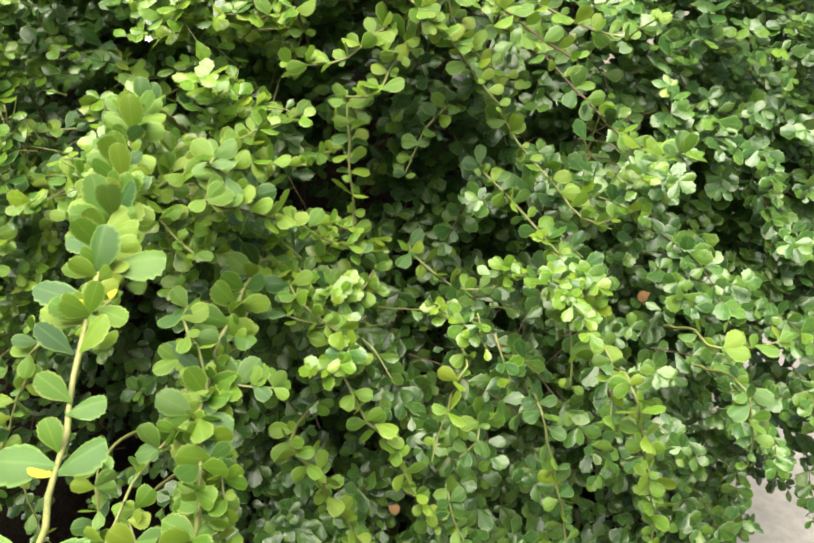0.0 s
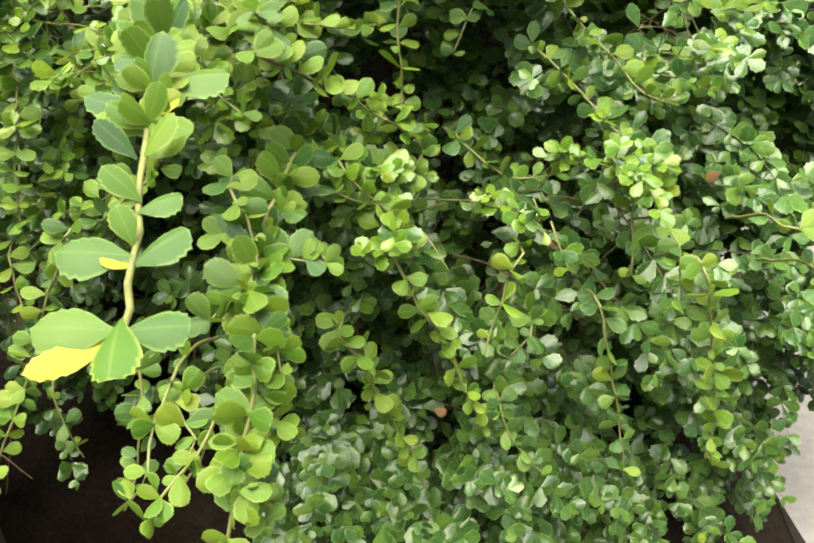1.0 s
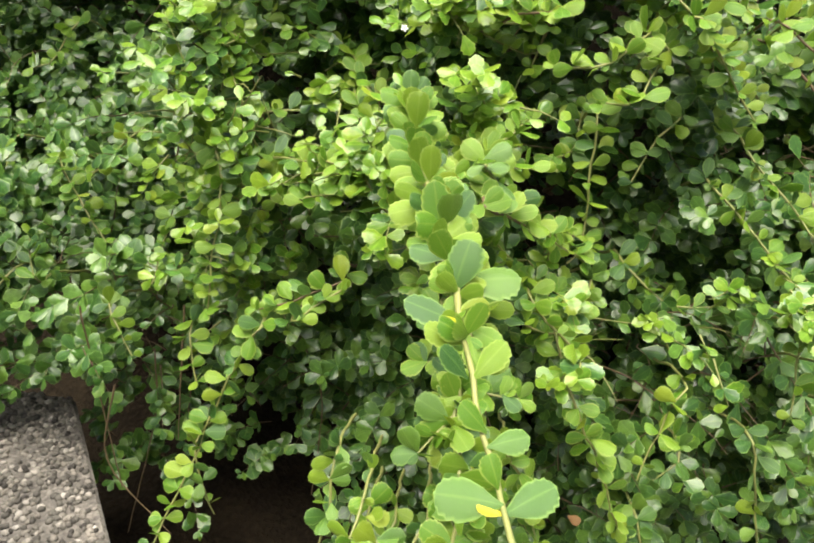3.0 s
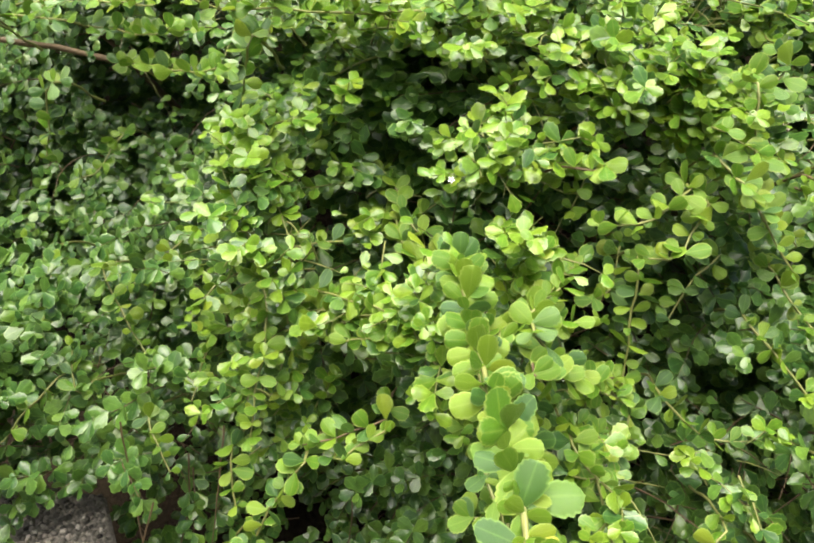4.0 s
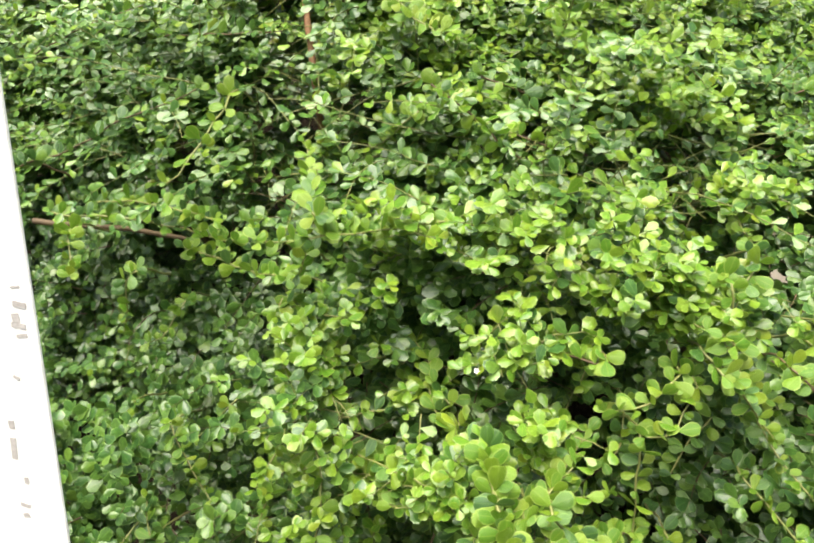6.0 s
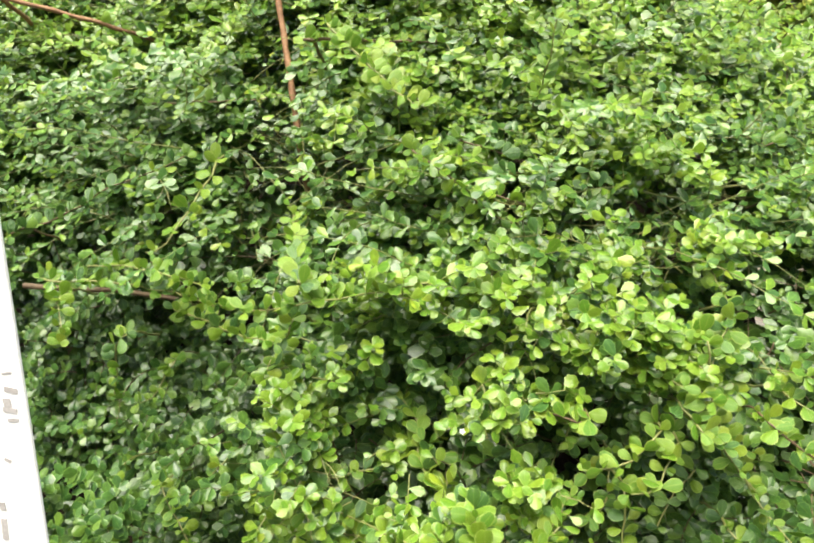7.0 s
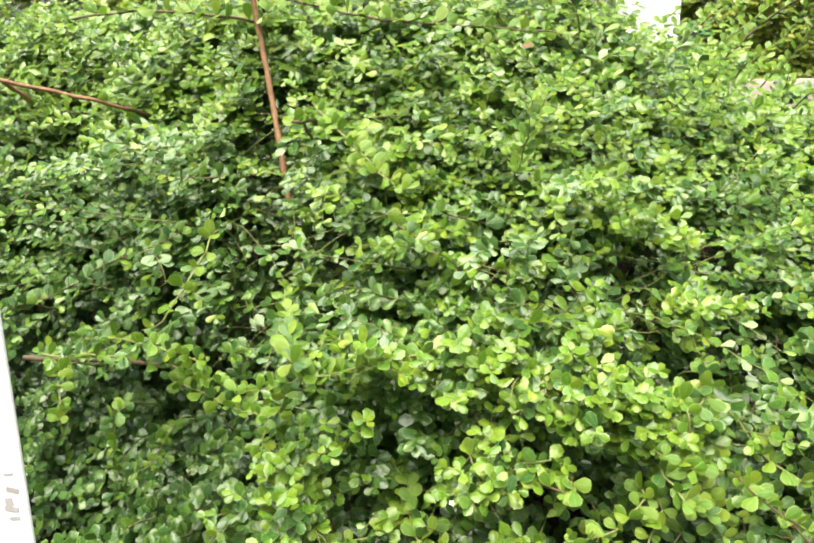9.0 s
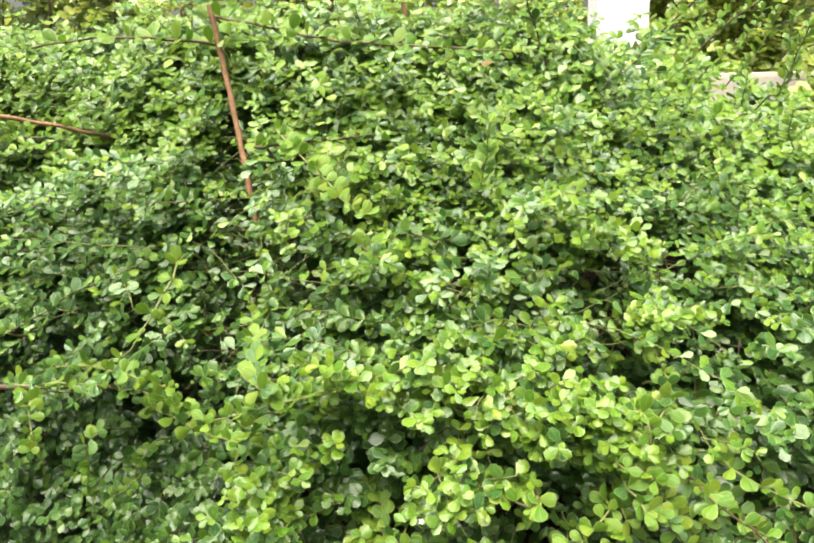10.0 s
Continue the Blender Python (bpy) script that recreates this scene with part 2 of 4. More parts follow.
def leaf_poses(line, nodes, per, low, high, tip, tilt=0.45, loose=0.30, flat=0.72, rise=0.15):
    """Leaves set spirally along twigs. Returns base, axis, normal, size, width, youth (1 at the tip)."""
    out = []
    d = unit(np.gradient(line, axis=1))
    phase = rng.uniform(0, 6.28, len(line))
    age = rng.uniform(0, 1, len(line))
    for k in range(1, line.shape[1]):
        live = k <= nodes
        frac = (k / np.maximum(nodes, 1))[live]
        for j in range(per):
            ang = phase[live] + 2.4 * (k * per + j) + rng.normal(0, 0.35, live.sum())
            s, a, n = frames(d[live, k], np.tile([0.15, 0.3, 0.95], (live.sum(), 1)))
            radial = np.cos(ang)[:, None] * s + np.sin(ang)[:, None] * n
            axis = unit(radial + rng.uniform(0.2, 1.1, (live.sum(), 1)) * a + np.array([0, -0.12, rise]) + rng.normal(0, 0.22, radial.shape))
            facing = np.array([0.0, -tilt, 0.85]) / math.hypot(tilt, 0.85)
            axis = unit(axis - flat * (axis @ facing)[:, None] * facing)
            normal = np.array([0.0, -tilt, 0.85]) + 0.4 * a + rng.normal(0, loose, radial.shape)
            size = rng.uniform(low, high, live.sum()) * np.where(rng.uniform(0, 1, live.sum()) < 0.2, 0.6, 1.0) * np.where(frac > 0.85, tip, 1.0)
            base = line[live, k] + rng.normal(0, 0.0012, radial.shape)
            out.append((base, axis, normal, size, rng.uniform(0.90, 1.22, live.sum()), frac * 0.75 + 0.45 * age[live] - 0.2))
    return [np.concatenate(c) for c in zip(*out)]


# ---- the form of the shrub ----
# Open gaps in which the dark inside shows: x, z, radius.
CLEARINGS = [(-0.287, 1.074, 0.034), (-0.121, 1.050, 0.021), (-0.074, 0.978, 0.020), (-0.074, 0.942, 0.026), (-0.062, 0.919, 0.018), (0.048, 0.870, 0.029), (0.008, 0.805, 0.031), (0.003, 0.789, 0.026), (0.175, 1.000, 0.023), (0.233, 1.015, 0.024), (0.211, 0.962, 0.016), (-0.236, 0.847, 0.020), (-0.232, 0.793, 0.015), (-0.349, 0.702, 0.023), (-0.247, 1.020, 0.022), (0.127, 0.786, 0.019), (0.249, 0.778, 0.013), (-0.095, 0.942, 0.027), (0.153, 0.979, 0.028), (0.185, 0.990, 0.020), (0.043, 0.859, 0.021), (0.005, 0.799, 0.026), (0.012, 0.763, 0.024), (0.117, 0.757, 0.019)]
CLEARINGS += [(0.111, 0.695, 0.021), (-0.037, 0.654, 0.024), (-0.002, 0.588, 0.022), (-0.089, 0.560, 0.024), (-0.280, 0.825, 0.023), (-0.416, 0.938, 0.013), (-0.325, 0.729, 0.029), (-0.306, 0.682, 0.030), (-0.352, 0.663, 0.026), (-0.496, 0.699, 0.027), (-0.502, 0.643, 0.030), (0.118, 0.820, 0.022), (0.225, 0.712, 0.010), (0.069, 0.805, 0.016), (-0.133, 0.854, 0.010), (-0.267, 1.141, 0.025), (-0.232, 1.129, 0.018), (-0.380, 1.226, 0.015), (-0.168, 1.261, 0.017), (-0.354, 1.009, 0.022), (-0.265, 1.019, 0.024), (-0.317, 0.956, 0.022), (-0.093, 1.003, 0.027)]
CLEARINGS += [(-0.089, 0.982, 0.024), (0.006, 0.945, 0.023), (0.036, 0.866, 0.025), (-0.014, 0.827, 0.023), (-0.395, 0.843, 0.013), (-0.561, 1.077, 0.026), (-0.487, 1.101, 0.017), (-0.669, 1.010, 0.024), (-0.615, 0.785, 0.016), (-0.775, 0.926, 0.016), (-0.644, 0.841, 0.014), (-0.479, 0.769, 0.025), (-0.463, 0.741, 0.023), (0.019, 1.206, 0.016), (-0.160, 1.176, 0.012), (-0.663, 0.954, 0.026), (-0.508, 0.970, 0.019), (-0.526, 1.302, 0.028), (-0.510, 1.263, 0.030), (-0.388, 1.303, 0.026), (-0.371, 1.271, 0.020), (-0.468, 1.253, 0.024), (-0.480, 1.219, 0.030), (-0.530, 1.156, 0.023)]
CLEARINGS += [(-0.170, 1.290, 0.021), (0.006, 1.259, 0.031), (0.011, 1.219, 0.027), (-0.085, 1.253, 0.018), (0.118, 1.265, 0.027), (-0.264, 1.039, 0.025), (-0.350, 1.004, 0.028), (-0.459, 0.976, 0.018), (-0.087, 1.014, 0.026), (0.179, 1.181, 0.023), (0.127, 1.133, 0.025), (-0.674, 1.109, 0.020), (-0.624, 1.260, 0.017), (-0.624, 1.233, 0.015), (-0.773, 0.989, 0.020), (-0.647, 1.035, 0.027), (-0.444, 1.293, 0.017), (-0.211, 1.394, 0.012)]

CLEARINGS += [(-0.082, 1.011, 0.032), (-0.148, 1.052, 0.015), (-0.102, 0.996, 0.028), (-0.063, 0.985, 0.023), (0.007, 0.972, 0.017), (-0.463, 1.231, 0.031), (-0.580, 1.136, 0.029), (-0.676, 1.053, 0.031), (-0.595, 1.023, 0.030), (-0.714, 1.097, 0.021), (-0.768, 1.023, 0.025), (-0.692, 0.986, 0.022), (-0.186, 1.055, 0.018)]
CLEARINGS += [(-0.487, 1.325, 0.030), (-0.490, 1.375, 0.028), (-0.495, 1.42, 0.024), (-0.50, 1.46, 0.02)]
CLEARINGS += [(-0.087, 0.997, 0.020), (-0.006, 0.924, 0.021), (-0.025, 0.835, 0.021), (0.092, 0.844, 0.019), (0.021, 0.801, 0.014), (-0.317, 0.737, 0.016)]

# Hollows in its face: x, z, radius, depth.
HOLLOWS = [(-0.64, 1.0, 0.13, 0.07), (-0.49, 1.335, 0.05, 0.15), (-0.49, 1.385, 0.045, 0.13), (-0.495, 1.435, 0.04, 0.09), (-0.42, 0.63, 0.11, 0.30), (-0.30, 0.76, 0.06, 0.25)]
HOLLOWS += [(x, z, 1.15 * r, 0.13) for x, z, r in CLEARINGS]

spots = np.random.default_rng(11)
for k in range(75):
    spot = (spots.uniform(-1.0, 0.35), spots.uniform(0.55, 1.22), spots.uniform(0.018, 0.032), spots.uniform(0.10, 0.18))
    if abs(spot[0] + 0.27) > 0.09 or abs(spot[1] - 1.12) > 0.05:
        HOLLOWS.append(spot)


def slope(x, z):
    """The even slope of the shrub's face."""
    c = np.clip(x, -0.85, 0.42)
    s = np.clip(z, 0.5, 1.7) - 1.1
    y = 0.717 + 0.276 * c + 0.819 * s + 0.65 * c * c + 0.622 * c * s + 0.72 * s * s - 0.649 * s ** 3
    return y + 0.25 * np.abs(x - c)


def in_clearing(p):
    """How deep in one of the open gaps between the sprays each point lies, 0 to 1. Each gap is a shaft towards a set
    viewpoint, thinned of leaves to look dark.
    """
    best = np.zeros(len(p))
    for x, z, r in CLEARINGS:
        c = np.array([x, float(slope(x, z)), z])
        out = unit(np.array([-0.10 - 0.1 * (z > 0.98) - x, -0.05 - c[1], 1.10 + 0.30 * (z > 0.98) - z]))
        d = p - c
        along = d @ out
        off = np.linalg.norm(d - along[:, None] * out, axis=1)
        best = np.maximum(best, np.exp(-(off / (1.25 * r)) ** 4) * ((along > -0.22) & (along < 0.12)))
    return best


def face(x, z):
    """How far off (y) the shrub's face stands."""
    y = slope(x, z) + 0.055
    calm = 1 - 0.75 * np.clip((z - 1.25) / 0.1, 0, 1)
    y = y + calm * 0.034 * np.sin(9.1 * x + 4.0 * z + 1.0) * np.sin(11.3 * z - 3.1 * x) + calm * 0.026 * np.sin(23.0 * x - 9.0 * z) * np.sin(19.0 * z + 8.0 * x + 2.0)
    for hx, hz, r, deep in HOLLOWS:
        y = y + deep * np.exp(-(((x - hx) / r) ** 2 + ((z - hz) / r) ** 2) ** 1.4)
    return y


def bottom(x):
    """Lowest height at which the shrub has leaves."""
    return np.interp(x, [-1.6, -0.75, -0.62, -0.52, -0.40, -0.30, -0.20, 0.1, 0.5], [0.62, 0.60, 0.59, 0.66, 0.66, 0.50, 0.32, 0.20, 0.20])


def right_edge(z):
    return np.interp(z, [0.4, 0.7, 0.9, 1.1, 1.3], [0.52, 0.60, 0.68, 0.80, 1.0])


def scatter(count, x0, x1, z0, z1, deep0, deep1, clear=0.95):
    x, z = rng.uniform(x0, x1, count), rng.uniform(z0, z1, count)
    hole = np.zeros(count)
    for hx, hz, r, deep in HOLLOWS:
        hole = np.maximum(hole, np.exp(-(((x - hx) / r) ** 2 + ((z - hz) / r) ** 2) ** 1.5))
    keep = (rng.uniform(0, 1, count) > clear * hole) & (z < np.interp(x, [0.02, 0.24, 0.6, 1.0], [1.62, 1.44, 1.37, 1.28])) & (z > bottom(x)) & (x < right_edge(z) + rng.normal(0, 0.055, count))
    x, z = x[keep], z[keep]
    y = face(x, z) + rng.uniform(deep0, deep1, len(x))
    return np.stack([x, y, z], 1)


def spray_set(root, length, droop, lift, low, high, tilt=0.45, loose=0.30, per=4, gap=(0.015, 0.023), spread=0.55, rise=0.15):
    n = len(root)
    heading = np.stack([rng.normal(0, spread, n), rng.normal(-0.55, 0.4, n), rng.normal(lift, 0.45, n)], 1)
    nodes = rng.integers(length[0], length[1] + 1, n)
    step = rng.uniform(*gap, n)
    line = grow(root, heading, nodes, step, droop, 0.10)
    return line, nodes, leaf_poses(line, nodes, per, low, high, 0.75, tilt, loose, rise=rise)


shrub = tagged(new("shrub"), label="dense glossy small-leaved green shrub spilling over a soil bank", category="shrub")
shrub.location = (-0.2, 1.2, 0.6)


def lively(p):
    """The middle of the face has more young growth than its left side and its foot."""
    band = np.clip((p[:, 2] - 0.80) / 0.10, 0, 1) * np.clip((1.50 - p[:, 2]) / 0.15, 0, 1)
    return band * (0.12 * np.clip((p[:, 0] + 0.43) / 0.12, -1, 1)) - 0.04 * (1 - band) * (p[:, 2] < 0.9) + 0.28 * np.clip((p[:, 2] - 1.34) / 0.14, 0, 1)


def put_set(sets, names, template, mats, mute=0.0, thick=0.0011, clear=0.0):
    """Joins sets of twigs into one mesh of stalks, one of mature leaves and one of young leaves."""
    poses = [np.concatenate(c) for c in zip(*(s[2] for s in sets))]
    if clear:
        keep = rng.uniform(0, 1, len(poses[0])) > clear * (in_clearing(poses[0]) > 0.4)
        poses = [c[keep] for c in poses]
    young = poses[5] + rng.normal(0, 0.10, len(poses[5])) > 0.80 + mute - lively(poses[0])
    for name, mask, mat in zip(names[:2], (~young, young), mats):
        link(name, leaves_mesh(name, template, *(c[mask] for c in poses[:5])), mat, shrub, kind="stuff")
    if not thick:
        return
    most = max(s[0].shape[1] for s in sets)
    lines = np.concatenate([np.concatenate([s[0], np.repeat(s[0][:, -1:], most - s[0].shape[1], 1)], 1) for s in sets])
    nodes = np.concatenate([s[1] for s in sets])
    link(names[2], tubes_mesh(names[2], lines, nodes, rng.uniform(0.75 * thick, 1.35 * thick, len(lines))), twig_green if mute < 0.2 else twig_brown, shrub, kind="stuff")


# Outer sprays of the near face, the inner layer, and the upper slope.
long_roots, short_roots = scatter(1450, -1.25, 0.65, 0.18, 1.24, 0.06, 0.17), scatter(1300, -1.25, 0.65, 0.18, 1.24, 0.03, 0.15)
long_roots = long_roots[(long_roots[:, 2] > 0.92) | (long_roots[:, 0] < -0.15) | (rng.uniform(0, 1, len(long_roots)) < 0.72)]
short_roots = short_roots[~((short_roots[:, 0] < -0.45) & (np.abs(short_roots[:, 2] - 0.99) < 0.14)) | (rng.uniform(0, 1, len(short_roots)) < 0.55)]
near = []
for place, tilt, rise, high in (("flank", 1.0, 0.3, 0.0235), ("top", 0.45, 0.6, 0.0225), ("foot", 0.72, 0.3, 0.0275)):
    # On the left flank the leaves hang, facing outwards; higher up they stand.
    for roots, length, droop, lift, per in ((long_roots, (4, 8), 0.16, 0.30, 4), (short_roots, (2, 5), 0.13, 0.25, 5)):
        left, up = (roots[:, 0] < -0.48) & (roots[:, 2] > 0.88), roots[:, 2] > 1.0
        mine = {"flank": left, "top": up & ~left, "foot": ~up & ~left}[place]
        near.append(spray_set(roots[mine], length, droop, lift, high - 0.0105, high, tilt, 0.36, per=per, rise=rise))
n = 75
near.append(spray_set(np.stack([rng.uniform(-0.92, -0.52, n), rng.uniform(0.70, 0.82, n), rng.uniform(0.60, 0.78, n)], 1), (4, 8), 0.12, 0.25, 0.016, 0.027, 0.62))
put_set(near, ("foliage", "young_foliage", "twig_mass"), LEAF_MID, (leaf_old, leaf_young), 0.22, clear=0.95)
inner = [spray_set(scatter(1500, -1.15, 0.8, 0.28, 1.5, 0.12, 0.34, 0.2), (3, 6), 0.08, 0.2, 0.015, 0.026)]
n = 150
cave = np.stack([rng.uniform(-0.66, -0.15, n), rng.uniform(0.74, 1.0, n), rng.uniform(0.42, 0.80, n)], 1)
inner.append(spray_set(cave, (3, 6), 0.08, 0.2, 0.014, 0.025))
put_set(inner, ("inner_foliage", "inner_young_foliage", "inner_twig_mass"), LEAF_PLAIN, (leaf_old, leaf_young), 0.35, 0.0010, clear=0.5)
deep = [spray_set(scatter(1000, -1.15, 0.8, 0.35, 1.5, 0.30, 0.55, 0.0), (3, 6), 0.08, 0.3, 0.016, 0.026)]
n = 650
deep.append(spray_set(np.stack([rng.uniform(0.15, 0.70, n), rng.uniform(0.85, 1.35, n), rng.uniform(0.55, 1.22, n)], 1), (3, 6), 0.08, 0.2, 0.016, 0.027))
deep.append(spray_set(scatter(330, -1.1, -0.5, 0.6, 1.05, 0.09, 0.22, 0.0), (3, 6), 0.08, 0.3, 0.015, 0.024, 0.9))
n = 150
deep.append(spray_set(np.stack([rng.uniform(-0.22, 0.12, n), rng.uniform(0.60, 0.72, n), rng.uniform(0.26, 0.50, n)], 1), (3, 6), 0.12, 0.2, 0.016, 0.025, 0.7))
n = 110
deep.append(spray_set(np.stack([rng.uniform(-0.42, -0.12, n), rng.uniform(0.86, 0.98, n), rng.uniform(1.0, 1.16, n)], 1), (3, 6), 0.08, 0.3, 0.015, 0.024))
n = 75
deep.append(spray_set(np.stack([rng.uniform(-0.36, -0.06, n), rng.uniform(0.80, 0.88, n), rng.uniform(1.01, 1.14, n)], 1), (3, 6), 0.08, 0.3, 0.014, 0.023))
middle = scatter(420, -0.95, 0.5, 0.5, 1.45, 0.18, 0.30, 0.0)
middle = middle[(np.abs(middle[:, 0] + 0.49) > 0.13) | (middle[:, 2] < 1.2)]
deep.append(spray_set(middle, (3, 6), 0.08, 0.3, 0.015, 0.024))
n = 70
deep.append(spray_set(np.stack([rng.uniform(-0.92, -0.66, n), rng.uniform(0.74, 0.84, n), rng.uniform(0.68, 0.88, n)], 1), (3, 6), 0.10, 0.2, 0.015, 0.023, 0.9))
put_set(deep, ("deep_foliage", "deep_young_foliage", "deep_twig_mass"), LEAF_PLAIN, (leaf_old, leaf_young), 0.5, 0)
upper = [spray_set(scatter(3300, -1.35, 0.8, 1.18, 1.62, 0.0, 0.05), (2, 4), 0.06, 0.45, 0.014, 0.022, 0.50, 0.24, per=5, gap=(0.010, 0.015), rise=0.5),
         spray_set(scatter(900, -1.35, 0.8, 1.18, 1.62, 0.01, 0.07), (8, 14), 0.05, 0.30, 0.013, 0.021, 0.50, 0.24, per=3, spread=1.3, rise=0.5),
         spray_set(scatter(3000, -1.35, 0.8, 1.18, 1.62, 0.03, 0.09), (2, 4), 0.08, 0.45, 0.014, 0.023, 0.52, 0.24, rise=0.5)]
upper.append(spray_set(scatter(900, -1.25, -0.25, 1.28, 1.60, 0.02, 0.08, 0.8), (2, 4), 0.06, 0.45, 0.015, 0.023, 0.50, 0.24, per=5, rise=0.5))
for twigs in upper:
    twigs[2][4][:] *= 0.86
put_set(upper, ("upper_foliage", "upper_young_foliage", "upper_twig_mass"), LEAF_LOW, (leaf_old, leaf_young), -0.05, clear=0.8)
n = 1300
tx, ty = rng.uniform(-1.5, 0.8, n), rng.uniform(1.25, 2.3, n)
tz = 1.53 + 0.06 * np.sin(5 * tx + 3 * ty) + 0.05 * np.sin(9 * tx - 4 * ty) + rng.uniform(-0.12, 0.02, n) - 0.42 * np.clip(tx - 0.2, 0, 0.5) - 0.15 * np.exp(-((tx + 0.18 - 0.222 * ty) / 0.09) ** 2) - 0.10 * np.exp(-((tx + 0.165 - 0.38 * ty) / 0.07) ** 2)
crown = [spray_set(np.stack([tx, ty, tz], 1), (3, 6), 0.06, 0.7, 0.017, 0.028, 0.4, 0.24)]
put_set(crown, ("crown_foliage", "crown_young_foliage", "crown_twig_mass"), LEAF_PLAIN, (leaf_old, leaf_young), -0.5, 0)


# The far and left flanks of the shrub, rounding it off.
n = 1500
a, h = rng.uniform(0, 2 * math.pi, n), rng.uniform(0.0, 1.0, n)
flank = np.stack([-0.40 + 1.45 * np.cos(a) * np.sqrt(1 - 0.75 * h * h), 1.75 + 1.05 * np.sin(a) * np.sqrt(1 - 0.75 * h * h), 0.70 + 0.82 * h], 1) + rng.normal(0, 0.05, (n, 3))
flank = flank[((flank[:, 1] > 1.75) | (flank[:, 0] < -1.3)) & (flank[:, 0] < 0.75)]
sides = [spray_set(flank, (3, 5), 0.10, 0.4, 0.024, 0.036)]
put_set(sides, ("flank_foliage", "flank_young_foliage", "flank_twig_mass"), LEAF_PLAIN, (leaf_old, leaf_young), 0.0, 0)


# ---- tufts of young growth: x0, z0, x1, z1 along which they run, how many, how far they stand out ----
TUFTS = [(-0.30, 0.95, -0.21, 0.99, 14, 0.05), (-0.19, 0.99, -0.12, 1.00, 12, 0.05), (-0.08, 0.85, -0.04, 0.80, 12, 0.05), (0.05, 0.82, 0.09, 0.79, 12, 0.05), (-0.17, 1.00, -0.12, 0.99, 8, 0.05), (-0.52, 0.99, -0.44, 0.91, 12, 0.05), (-0.11, 0.89, -0.04, 0.83, 16, 0.05), (-0.09, 0.79, -0.03, 0.82, 8, 0.05), (0.11, 0.86, 0.19, 0.85, 14, 0.05), (0.17, 0.95, 0.23, 0.93, 12, 0.05), (-0.07, 1.16, -0.00, 1.14, 20, 0.05), (-0.46, 0.97, -0.38, 0.81, 34, 0.05), (-0.21, 1.07, -0.16, 1.08, 12, 0.05), (-0.37, 0.99, -0.28, 0.98, 10, 0.05), (-0.32, 1.20, -0.22, 1.18, 14, 0.05)]
TUFTS += [(-0.44, 1.04, -0.37, 1.00, 12, 0.05), (-0.37, 0.91, -0.32, 0.95, 12, 0.05), (0.04, 1.22, 0.05, 1.20, 18, 0.05), (-0.04, 1.33, 0.07, 1.30, 22, 0.05), (-0.09, 1.15, -0.02, 1.17, 24, 0.05), (-0.01, 1.13, 0.11, 1.12, 20, 0.05), (-0.41, 1.01, -0.36, 0.97, 18, 0.05), (-0.14, 1.25, -0.04, 1.22, 18, 0.05), (-0.21, 1.20, -0.07, 1.18, 18, 0.05), (0.07, 1.22, 0.10, 1.21, 8, 0.05), (-0.48, 1.03, -0.43, 1.06, 8, 0.05), (-0.36, 1.43, -0.27, 1.37, 14, 0.05)]
TUFTS += [(-0.46, 1.08, -0.36, 1.09, 16, 0.05), (-0.41, 1.05, -0.37, 1.02, 16, 0.05), (-0.21, 1.10, -0.16, 1.09, 18, 0.05), (-0.33, 1.01, -0.25, 1.02, 14, 0.05), (-0.32, 0.94, -0.21, 0.95, 14, 0.05), (-0.41, 0.90, -0.40, 0.78, 20, 0.05), (-0.07, 1.17, 0.03, 1.11, 20, 0.05), (-0.38, 0.81, -0.34, 0.73, 16, 0.05), (-0.22, 0.94, -0.18, 0.89, 16, 0.05), (-0.21, 1.19, -0.10, 1.16, 16, 0.05), (-0.40, 1.18, -0.29, 1.18, 14, 0.05)]
tufts = []
for x0, z0, x1, z1, count, out in TUFTS:
    f = rng.uniform(0, 1, count)
    x, z = x0 + (x1 - x0) * f + rng.normal(0, 0.012, count), z0 + (z1 - z0) * f + rng.normal(0, 0.012, count)
    y = np.array([float(np.percentile(face(x0 + (x1 - x0) * np.linspace(0, 1, 9), z0 + (z1 - z0) * np.linspace(0, 1, 9)), 40))] * count)
    hole = np.zeros(count)
    for hx, hz, r, deep in HOLLOWS:
        hole = np.maximum(hole, np.exp(-(((x - hx) / r) ** 2 + ((z - hz) / r) ** 2) ** 1.5))
    x, y, z = (c[hole < 0.5] for c in (x, y, z))
    count = len(x)
    if not count:
        continue
    tufts.append(spray_set(np.stack([x, y - 0.065 - out + rng.uniform(0.03, 0.09, count), z], 1), (2, 4), 0.10, 0.45, 0.014, 0.022, 0.45, 0.40, gap=(0.013, 0.019), rise=0.6))
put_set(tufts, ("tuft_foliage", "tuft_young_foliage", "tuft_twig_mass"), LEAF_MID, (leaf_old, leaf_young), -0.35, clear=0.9)


